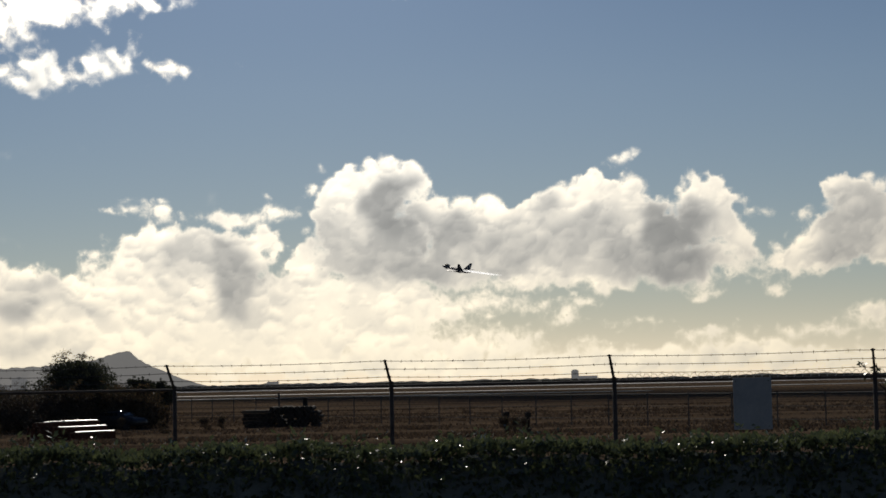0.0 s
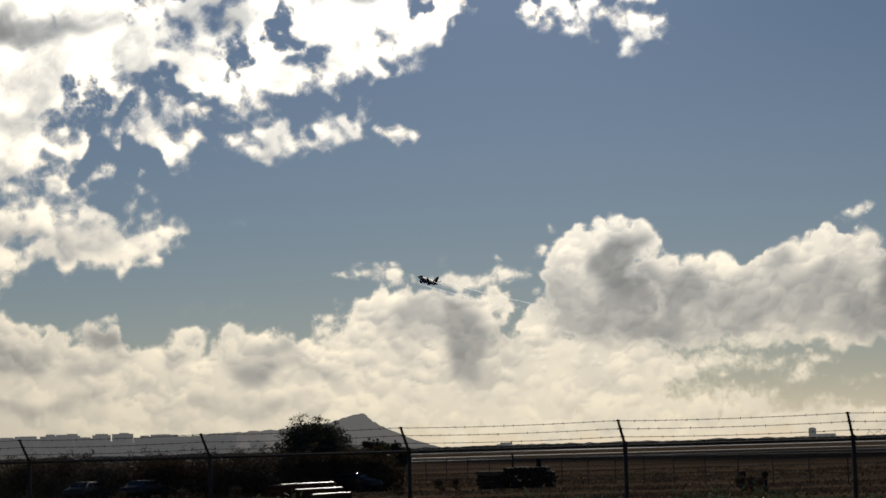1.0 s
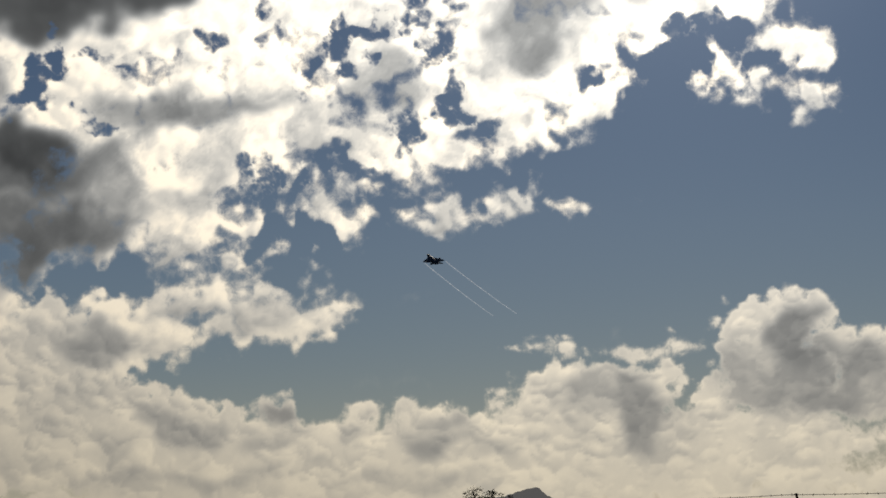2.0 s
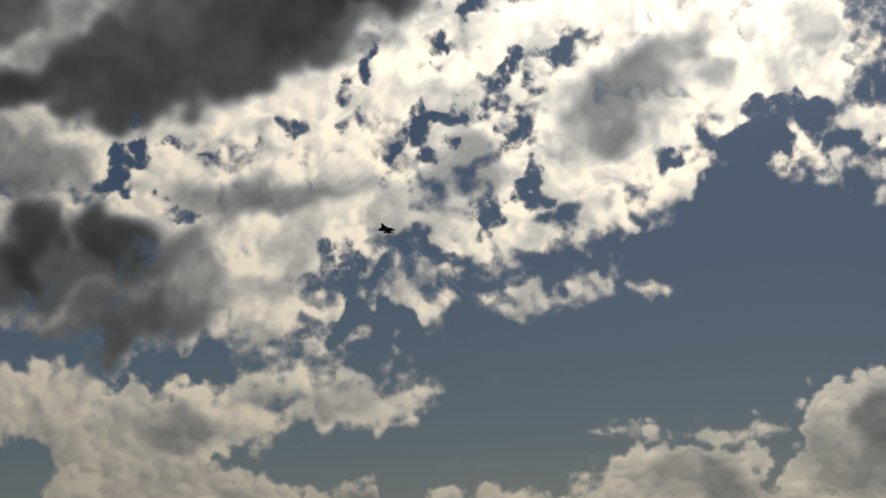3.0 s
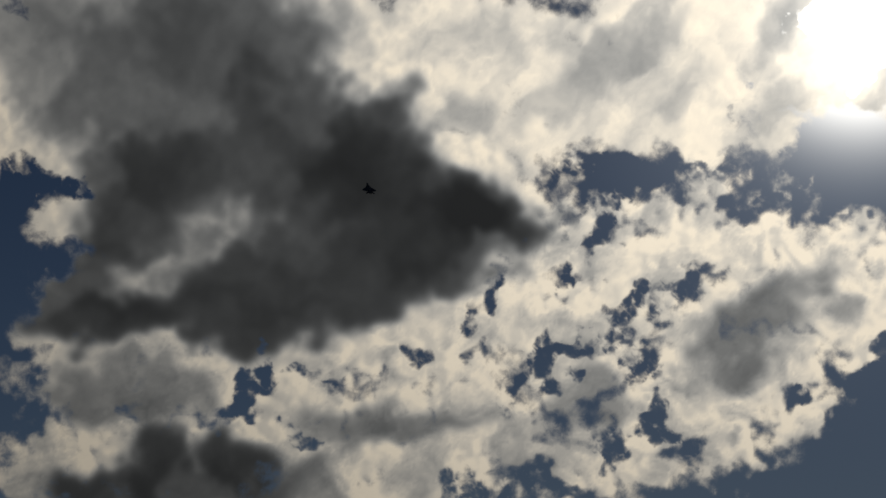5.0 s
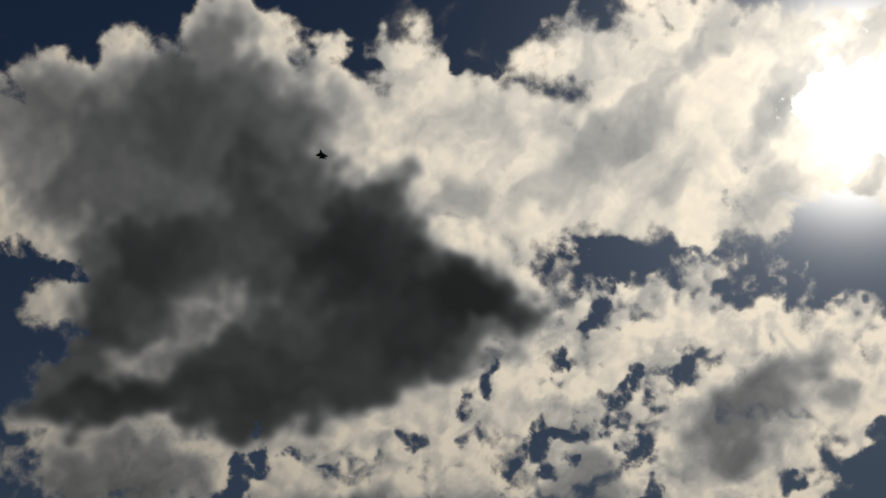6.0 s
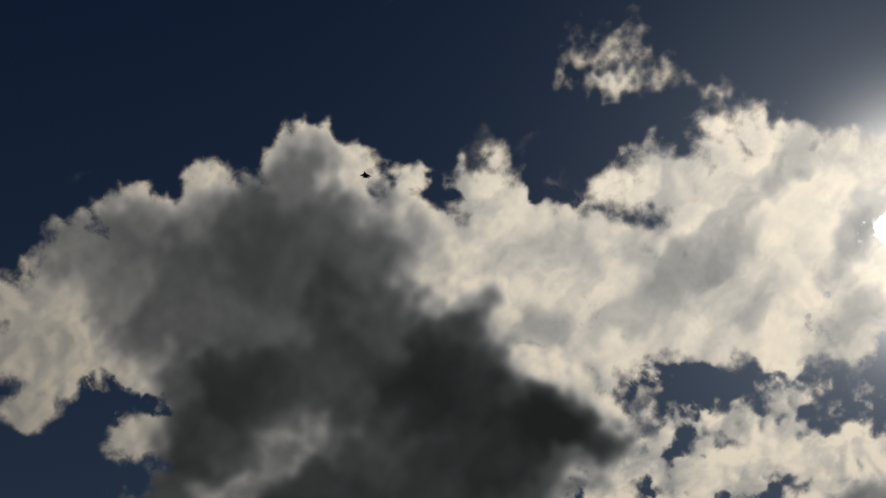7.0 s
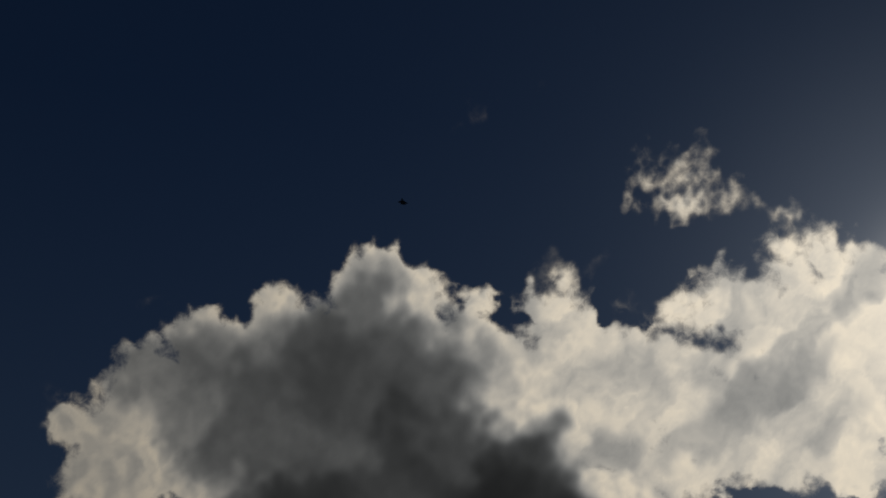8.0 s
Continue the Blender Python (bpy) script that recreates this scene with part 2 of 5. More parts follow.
belly(-19.58, 1.50, 3.21, 0.16, 0, 0.78)
belly(-13.26, 1.44, 2.24, 0.16, 0, 0.65)
belly(-21.33, 2.19, 0.64, 0.42, 0, 0.52)
belly(-14.55, 2.70, 0.48, 0.22, 0, 0.65)

# row of small heaped cumulus with bright tops
cloud("cumulus_row", "row of small heaped cumulus with bright tops", "heap")
puff(-16.66, 3.47, 0.91, 0.56, -2)
puff(-17.48, 2.92, 1.65, 0.50, -2)
puff(-19.41, 2.95, 1.32, 0.66, -2)
puff(-21.32, 3.63, 1.32, 1.32, -2)
puff(-22.04, 4.85, 1.24, 0.99, -2)
puff(-23.53, 4.46, 1.99, 2.32, -2)
puff(-14.37, 3.35, 0.74, 0.56, -2)
puff(-13.05, 3.40, 0.40, 0.43, -2)
puff(-11.74, 3.04, 0.91, 0.50, -2)
puff(-14.54, 2.69, 3.31, 0.56, -2)
belly(-16.66, 3.56, 0.66, 0.33, -2, 1.33)
belly(-19.57, 2.96, 0.99, 0.41, -2, 0.87)
belly(-11.74, 3.20, 0.66, 0.23, -2, 0.87)

# loose white cloud with a flat top and frayed underside
cloud("drifting_cloud", "loose white cloud with a flat top and frayed underside", "loose")
puff(-25.89, 6.26, 2.81, 1.32, -1)
puff(-21.52, 5.57, 1.82, 0.83, -1)
puff(-17.41, 6.32, 2.32, 0.74, 9)
puff(-19.39, 5.87, 1.99, 0.66, -1)
puff(-20.20, 5.32, 1.29, 0.71, -2)
puff(-21.64, 6.46, 1.19, 0.68, -2)
puff(-21.96, 5.57, 1.19, 0.89, -2)
puff(-18.26, 6.65, 2.48, 0.68, -2)
puff(-16.05, 6.25, 1.59, 0.68, -2)
puff(-17.12, 5.77, 1.39, 0.63, -2)
puff(-15.22, 6.98, 0.43, 0.36, -32)
belly(-18.10, 6.36, 1.99, 0.36, -2, 0.73)

# broad ragged sheet of bright white cloud with blue gaps
cloud("ragged_cloud", "broad ragged sheet of bright white cloud with blue gaps", "ragged")
puff(-18.01, 10.36, 3.26, 0.96, 0)
puff(-14.15, 10.29, 2.12, 0.54, 0)
puff(-23.34, 10.71, 4.08, 1.92, 0)
puff(-19.52, 8.73, 2.43, 0.72, 0)
puff(-16.54, 8.12, 0.97, 0.35, 0)
puff(-21.84, 8.43, 1.46, 0.64, 0)
puff(-8.01, 12.86, 1.97, 1.44, 0)
puff(-13.29, 11.09, 3.27, 0.96, 0)
puff(-11.12, 10.69, 1.47, 0.64, 0)
puff(-15.51, 9.49, 0.97, 0.48, 0)
puff(-18.19, 9.05, 2.60, 0.96, 0)
puff(-16.29, 12.65, 2.63, 2.08, 0)
puff(-9.50, 13.09, 3.78, 2.24, 0)
puff(-8.90, 11.75, 2.04, 1.04, 15)
puff(-12.10, 11.38, 2.45, 1.20, 0)
puff(-5.18, 15.48, 4.49, 2.00, 0)
puff(-3.78, 16.51, 3.34, 1.44, 0)
puff(-2.97, 13.05, 0.74, 0.96, 0)
puff(-11.89, 16.99, 4.52, 2.24, 0)
puff(-14.53, 15.09, 3.82, 2.56, 0)
puff(-18.83, 12.68, 5.42, 2.08, 0)
puff(-17.15, 11.50, 2.13, 1.28, 0)
puff(-20.52, 9.73, 4.39, 1.20, 0)
puff(-17.36, 8.71, 1.30, 0.88, 0)
puff(-18.04, 7.90, 1.94, 0.35, 0)
puff(-23.83, 9.73, 4.88, 1.76, 0)
puff(-27.11, 10.68, 4.08, 2.08, 0)
puff(-23.80, 7.94, 0.97, 0.72, 0)
puff(-18.82, 13.84, 4.95, 1.92, 0)
puff(-25.54, 13.47, 4.94, 1.60, 0)
puff(-27.70, 8.89, 2.27, 0.80, 0)
puff(-14.52, 9.06, 0.89, 0.51, 0)
puff(-12.68, 9.06, 0.81, 0.26, 0)
puff(-11.52, 8.98, 0.73, 0.48, 30)
puff(-9.85, 9.33, 0.97, 0.48, 20)
puff(-8.03, 9.26, 1.22, 0.18, 0)
puff(-8.81, 17.41, 5.37, 1.36, 0)
puff(-5.79, 17.10, 3.69, 0.96, 0)
puff(-9.57, 19.58, 1.53, 1.12, 0)
puff(-7.22, 18.65, 1.18, 0.72, 0)
puff(-9.75, 14.99, 1.99, 1.60, 0)
puff(-2.28, 12.69, 1.56, 0.80, 0)
puff(-3.26, 13.30, 0.99, 0.72, 0)
puff(-0.81, 12.20, 0.98, 0.42, 0)
puff(-21.48, 10.91, 4.24, 2.40, 0)
puff(-19.39, 8.49, 2.11, 0.96, 0)
puff(-16.94, 8.15, 1.38, 0.64, 0)
puff(-14.61, 9.03, 0.97, 0.61, 0)
puff(-21.48, 8.81, 1.46, 0.96, 0)
puff(-2.33, 12.48, 1.48, 0.72, 0)
puff(-1.28, 13.53, 1.32, 0.96, 0)
gap(-12.41, 19.39, 1.02, 0.51, -10, 1)
gap(-13.44, 19.63, 0.68, 0.19, 0, 0.7)
gap(-12.89, 18.01, 0.47, 0.67, 10, 1)
gap(-10.06, 19.36, 0.68, 0.48, 0, 0.45)
gap(-12.20, 15.51, 0.99, 0.52, 30, 0.95)
gap(-14.21, 14.17, 1.15, 0.42, 25, 1)
gap(-15.08, 13.70, 0.74, 0.19, 15, 0.9)
gap(-15.96, 16.19, 0.27, 0.42, 0, 0.8)
gap(-14.23, 16.49, 0.25, 0.24, 0, 0.7)
gap(-23.17, 13.50, 0.39, 0.68, -20, 1.2)
gap(-23.66, 12.73, 0.69, 0.26, 15, 1.2)
gap(-21.86, 12.00, 0.36, 0.26, 0, 1.1)
gap(-18.39, 14.29, 0.33, 0.29, 0, 0.6)
gap(-17.16, 10.71, 0.68, 0.32, 0, 0.7)
gap(-16.76, 9.88, 0.49, 0.48, 0, 0.8)
gap(-12.68, 11.56, 0.62, 0.42, -20, 0.95)
gap(-11.31, 12.10, 0.69, 0.35, 20, 1)
gap(-10.45, 11.57, 0.39, 0.26, 0, 0.8)
gap(-11.83, 13.98, 0.69, 0.32, -40, 0.75)
gap(-11.14, 13.49, 0.20, 0.42, 0, 0.7)
gap(-10.38, 16.23, 0.75, 0.35, 15, 0.75)
gap(-7.16, 13.06, 0.23, 0.21, 0, 0.7)
gap(-4.05, 13.85, 1.02, 0.55, 30, 1.1)
gap(-5.32, 13.36, 0.49, 0.29, 30, 0.6)
gap(-4.46, 12.66, 0.49, 0.80, 10, 0.9)
gap(-6.16, 13.17, 0.33, 0.35, 0, 0.4)
gap(-14.48, 10.54, 0.90, 0.38, -10, 0.8)
gap(-16.20, 8.49, 1.21, 0.42, -10, 1)
gap(-16.51, 14.39, 0.23, 0.38, 0, 0.4)
gap(-21.10, 13.32, 0.33, 0.16, 0, 0.5)
gap(-22.03, 13.81, 0.43, 0.13, 0, 0.5)
gap(-19.67, 13.84, 0.74, 0.19, 0, 0.3)
gap(-17.09, 15.30, 0.27, 0.58, 0, 0.35)
gap(-15.94, 12.97, 0.23, 0.64, 15, 0.4)
gap(-5.81, 19.54, 1.52, 0.97, 25, 0.55)
gap(-7.21, 18.81, 1.01, 0.65, 20, 0.45)
gap(-4.88, 18.35, 1.01, 0.48, 0, 0.45)
gap(-9.74, 19.58, 0.77, 0.35, 0, 0.5)
gap(-8.42, 18.38, 0.68, 0.32, 0, 0.3)
gap(-2.14, 12.92, 0.66, 0.35, 0, 0.7)
gap(-6.08, 13.22, 0.49, 0.35, 0, 0.45)
belly(-8.32, 14.85, 1.81, 1.19, 15, 1.94)
belly(-7.51, 15.79, 1.29, 0.82, 35, 1.66)
belly(-6.39, 16.29, 0.55, 0.44, 40, 1.11)
belly(-26.22, 11.02, 0.84, 1.25, -5, 3.99)
belly(-24.09, 11.20, 1.13, 0.94, -20, 3.99)
belly(-28.05, 10.02, 1.10, 0.72, 15, 3.54)
belly(-25.63, 10.05, 3.64, 0.90, 5, 2.88)
belly(-22.18, 10.39, 1.28, 0.57, 25, 1.77)
belly(-23.65, 8.76, 2.36, 0.75, 10, 2.66)
belly(-23.97, 8.03, 0.80, 0.65, 0, 2.44)
belly(-20.18, 12.11, 1.38, 0.54, 5, 1.44)
belly(-18.49, 12.26, 1.38, 0.47, 5, 1.33)
belly(-13.91, 12.92, 1.13, 0.54, 35, 1.05)
belly(-15.46, 11.64, 0.82, 0.68, 40, 0.77)
belly(-27.01, 13.11, 2.58, 0.72, 0, 1.66)
belly(-27.70, 8.89, 1.64, 0.72, 0, 1.44)
belly(-21.35, 9.32, 1.46, 0.43, 0, 1.00)
belly(-19.52, 9.64, 1.09, 0.25, -10, 0.77)
belly(-10.47, 10.17, 1.10, 0.29, 15, 0.28)
belly(-19.53, 12.39, 2.76, 0.50, -4, 1.77)
belly(-21.80, 10.26, 1.10, 0.72, 0, 1.77)
belly(-13.54, 13.04, 1.11, 0.81, 0, 0.89)
belly(-21.64, 8.97, 1.09, 0.47, 0, 1.22)

# huge dark grey cumulus with silver sunlit edges
cloud("storm_cloud", "huge dark grey cumulus with silver sunlit edges", "great")
puff(-31.03, 19.68, 2.04, 0.72, 0)
puff(-28.51, 20.10, 1.54, 1.12, 0)
puff(-28.54, 18.05, 1.18, 0.96, 0)
puff(-28.11, 19.14, 1.02, 0.96, 0)
puff(-30.27, 20.06, 2.05, 0.96, 0)
puff(-29.06, 19.82, 1.19, 0.80, 0)
puff(-26.70, 18.56, 2.37, 1.76, 0)
puff(-22.24, 19.37, 5.10, 2.88, 0)
puff(-17.68, 19.75, 2.72, 1.44, 0)
puff(-19.46, 22.06, 2.42, 1.92, 0)
puff(-21.44, 15.12, 5.48, 1.28, 0)
puff(-21.49, 14.07, 6.28, 1.12, 0)
puff(-27.94, 21.04, 2.92, 2.56, 0)
puff(-21.37, 18.44, 7.09, 3.21, 0)
puff(-24.47, 26.54, 1.11, 1.09, 0)
puff(-24.80, 25.87, 1.25, 1.28, 0)
puff(-23.25, 25.85, 1.03, 0.99, 0)
puff(-21.24, 25.50, 0.82, 0.80, 0)
puff(-27.63, 24.98, 1.08, 0.81, 20)
puff(-27.32, 25.65, 0.38, 0.49, -30)
puff(-30.26, 24.62, 0.81, 0.64, 0)
puff(-28.46, 24.19, 2.64, 0.88, 0)
puff(-31.83, 23.67, 0.87, 0.45, 0)
puff(-24.30, 22.77, 5.74, 2.88, 0)
puff(-29.53, 22.15, 3.81, 2.08, 0)
puff(-21.24, 21.71, 4.31, 3.21, 0)
puff(-17.16, 18.27, 2.53, 1.36, 0)
puff(-16.30, 18.01, 1.85, 0.88, 0)
puff(-22.86, 17.22, 5.54, 2.24, 0)
puff(-26.53, 15.63, 3.66, 1.44, 0)
puff(-29.19, 17.77, 0.84, 0.64, 0)
puff(-29.00, 19.74, 1.53, 0.80, 0)
puff(-29.02, 15.35, 1.00, 1.12, 0)
puff(-33.68, 21.55, 0.90, 0.83, 0)
puff(-31.53, 23.52, 0.66, 0.67, 0)
puff(-30.29, 24.60, 0.81, 0.67, 0)
puff(-32.68, 20.25, 1.54, 1.44, 0)
puff(-32.67, 18.48, 1.01, 0.80, 0)
puff(-33.81, 19.68, 0.44, 0.26, 0)
puff(-28.32, 18.57, 1.01, 1.44, 0)
puff(-28.22, 15.35, 1.66, 0.96, 0)
puff(-28.32, 13.40, 1.65, 1.44, 0)
puff(-29.86, 17.98, 0.51, 0.64, 0)
puff(-29.42, 20.12, 1.54, 0.72, 0)
puff(-29.88, 14.57, 0.66, 0.38, 0)
puff(-30.95, 20.17, 0.68, 0.80, 0)
gap(-29.38, 19.06, 0.71, 0.39, 10, 0.8)
gap(-30.52, 18.58, 0.51, 0.64, 0, 0.4)
gap(-29.83, 19.44, 0.68, 0.29, 0, 0.25)
belly(-16.30, 18.10, 1.48, 0.77, -5, 3.96)
belly(-18.38, 18.10, 2.53, 1.52, 0, 3.96)
belly(-20.83, 18.74, 2.71, 2.40, 0, 3.84)
belly(-19.80, 20.40, 1.50, 1.48, -40, 3.60)
belly(-21.12, 16.43, 4.51, 1.15, 8, 4.08)
belly(-24.50, 15.37, 3.99, 0.80, 0, 3.72)
belly(-27.33, 15.03, 2.16, 0.80, 0, 3.48)
belly(-22.64, 21.18, 2.23, 1.76, 0, 3.30)
belly(-24.33, 23.59, 2.62, 1.76, 0, 2.32)
belly(-24.77, 25.22, 0.92, 0.80, 10, 1.72)
belly(-23.39, 24.70, 1.49, 0.74, -15, 2.06)
belly(-26.02, 21.87, 3.45, 2.08, 0, 2.32)
belly(-26.49, 23.82, 1.58, 1.12, 0, 2.06)
belly(-28.99, 24.15, 1.93, 0.67, 5, 1.29)
belly(-30.10, 22.76, 2.26, 0.96, 0, 1.12)
belly(-28.60, 21.24, 2.41, 1.12, 0, 1.38)
belly(-26.24, 19.56, 2.04, 1.44, 0, 2.90)
belly(-27.96, 17.03, 1.84, 0.64, 10, 2.80)
belly(-27.65, 18.67, 0.68, 1.28, 0, 2.00)
belly(-19.19, 21.57, 0.59, 0.51, 0, 1.03)
belly(-17.51, 19.42, 1.51, 0.55, -28, 3.24)
belly(-20.74, 23.70, 0.70, 0.80, 0, 0.77)
belly(-21.79, 22.52, 1.04, 0.96, 0, 1.38)
belly(-26.00, 18.26, 2.53, 1.76, 0, 2.50)
belly(-28.78, 23.67, 2.62, 0.74, 0, 1.63)
belly(-24.78, 25.46, 0.99, 0.90, 0, 1.89)
belly(-21.66, 24.26, 1.05, 0.80, 0, 1.03)
belly(-30.65, 23.04, 1.92, 0.80, 0, 1.38)
belly(-16.64, 18.76, 1.85, 0.97, -20, 3.36)
belly(-27.17, 18.94, 2.03, 1.44, 0, 2.30)
belly(-23.10, 19.88, 3.41, 1.44, 0, 3.36)
belly(-19.47, 19.27, 3.05, 1.28, -10, 3.24)
belly(-16.70, 18.43, 1.69, 0.96, -10, 3.36)
belly(-29.74, 22.21, 2.06, 1.29, 20, 1.20)
belly(-25.96, 22.94, 2.09, 1.76, 0, 1.89)
belly(-23.32, 23.07, 1.05, 1.60, 0, 1.55)
belly(-19.55, 21.86, 0.69, 0.54, 0, 1.55)
belly(-27.88, 15.03, 1.99, 0.80, 5, 3.48)
belly(-27.18, 19.58, 1.69, 0.97, 20, 2.60)
belly(-27.46, 17.48, 1.00, 0.97, 30, 1.80)
belly(-21.36, 20.09, 2.05, 1.44, 0, 3.12)
belly(-24.66, 23.65, 2.45, 1.76, 0, 1.89)
belly(-24.21, 26.31, 0.80, 0.64, 0, 0.77)
belly(-29.68, 23.73, 1.93, 0.96, 0, 1.29)
puff(-30.94, 20.58, 2.05, 1.12, 0)
puff(-31.03, 21.55, 2.76, 1.92, 0)
puff(-28.45, 19.12, 1.02, 1.12, 0)
belly(-15.60, 18.09, 1.18, 0.71, 0, 3.80)
belly(-28.89, 15.85, 1.83, 0.80, 10, 2.80)
belly(-27.02, 18.21, 1.18, 1.44, 0, 2.60)
glow_through(-24.87, 18.06, 1.23, 0.40, 48, 1.5)
glow_through(-26.41, 16.48, 1.58, 0.27, 22, 1.6)
belly(-28.83, 16.25, 1.34, 0.58, 0, 1.90)
belly(-17.16, 18.27, 1.52, 0.83, 0, 3.40)
belly(-15.78, 17.93, 1.35, 0.99, 0, 3.3)
belly(-17.34, 17.11, 1.84, 0.96, 10, 3.4)

# broad pale cloud glowing round the hidden sun
cloud("sunlit_cloud", "broad pale cloud glowing round the hidden sun", "pale")
puff(-16.90, 21.50, 1.40, 1.20, 0)
puff(-19.13, 25.53, 0.89, 0.99, 0)
puff(-18.59, 26.36, 0.46, 0.71, 0)
puff(-18.22, 24.38, 1.94, 1.60, 0)
puff(-16.24, 23.22, 3.49, 1.76, 0)
puff(-14.67, 25.25, 1.06, 0.64, 0)
puff(-12.75, 25.61, 1.78, 1.12, 0)
puff(-11.08, 26.35, 1.07, 0.99, 0)
puff(-9.98, 26.46, 0.90, 0.96, 0)
puff(-9.02, 24.61, 4.41, 1.76, 0)
puff(-6.97, 25.93, 1.60, 1.09, 0)
puff(-4.75, 25.10, 2.65, 1.47, 0)
puff(-10.94, 21.92, 6.05, 2.08, 0)
puff(-8.21, 23.41, 5.24, 2.88, 0)
puff(-14.85, 20.88, 3.09, 1.12, 0)
puff(-4.63, 22.66, 3.13, 1.92, 0)
puff(-13.65, 19.87, 1.19, 0.80, 0)
puff(-9.96, 20.56, 2.40, 0.96, 0)
puff(-7.54, 20.60, 1.37, 0.96, 0)
puff(-10.71, 26.97, 1.44, 0.64, 0)
puff(-8.98, 26.36, 1.61, 0.80, 0)
gap(-8.61, 21.34, 0.28, 0.35, 0, 0.5)
gap(-6.79, 23.64, 0.77, 0.36, 30, 0.4)
gap(-16.94, 25.70, 0.53, 0.48, 0, 0.7)
gap(-16.21, 25.23, 0.53, 0.22, 0, 0.7)
gap(-20.05, 25.36, 0.35, 0.29, 0, 0.5)
gap(-8.03, 22.26, 0.28, 0.32, 0, 0.4)
belly(-12.67, 22.81, 2.22, 0.55, 27, 0.85)
belly(-13.54, 23.49, 0.63, 0.51, 0, 0.8)
belly(-10.86, 23.39, 1.20, 0.36, 30, 0.75)
belly(-14.30, 21.70, 1.54, 0.55, 20, 0.7)
belly(-16.61, 21.40, 0.45, 0.48, 0, 0.6)
belly(-12.43, 24.44, 1.02, 0.40, 40, 0.35)
belly(-15.32, 24.19, 1.20, 0.49, 30, 0.35)
belly(-19.49, 24.70, 0.46, 0.96, -10, 0.5)
belly(-18.04, 23.23, 0.87, 0.96, 0, 0.4)
belly(-9.12, 25.76, 1.21, 0.37, 35, 0.45)
belly(-6.95, 23.82, 1.03, 0.43, 30, 0.6)
belly(-10.06, 21.88, 1.01, 0.39, 35, 0.5)
belly(-15.22, 20.23, 0.51, 0.38, 0, 0.5)

# small wispy white cloud alone in dark blue sky
cloud("high_cloud", "small wispy white cloud alone in dark blue sky", "thin")
puff(-15.46, 29.02, 1.26, 0.56, 25)
puff(-14.32, 29.30, 1.10, 0.72, 0)
puff(-13.64, 29.84, 0.59, 0.54, 0)
puff(-14.36, 28.48, 1.73, 0.48, 0)
puff(-12.77, 28.73, 0.69, 0.48, 0)
puff(-15.80, 30.01, 0.30, 0.22, 0)
puff(-10.97, 28.14, 0.29, 0.36, 20)
puff(-11.60, 28.34, 0.53, 0.23, -30)

# barely visible wisp of white cloud in dark sky
cloud("faint_wisp", "barely visible wisp of white cloud in dark sky", "faint")
puff(-20.94, 31.31, 0.78, 0.36, 15)
puff(-19.01, 32.13, 0.30, 0.16, 0)
puff(-18.77, 26.78, 0.39, 0.75, -22)
puff(-17.29, 26.84, 0.35, 0.42, -20)
puff(-16.49, 25.67, 0.78, 0.54, 0)
puff(-31.59, 25.07, 0.46, 0.38, 0)
puff(-34.68, 22.03, 0.28, 0.48, 0)
puff(-12.33, 6.84, 0.29, 0.13, 0)
puff(-6.81, 5.64, 0.19, 0.16, 0)
puff(-12.24, 6.85, 0.36, 0.11, 0)
puff(-15.02, 4.10, 0.29, 0.22, -20)
puff(-13.94, 4.57, 0.26, 0.10, 0)
puff(-13.78, 4.24, 0.35, 0.13, 0)
puff(-12.88, 4.22, 0.16, 0.08, 0)
puff(-12.40, 6.84, 0.42, 0.08, 0)
puff(-14.97, 4.05, 0.22, 0.19, 0)
puff(-13.97, 4.35, 0.42, 0.11, 0)
puff(-12.90, 4.22, 0.22, 0.08, 0)


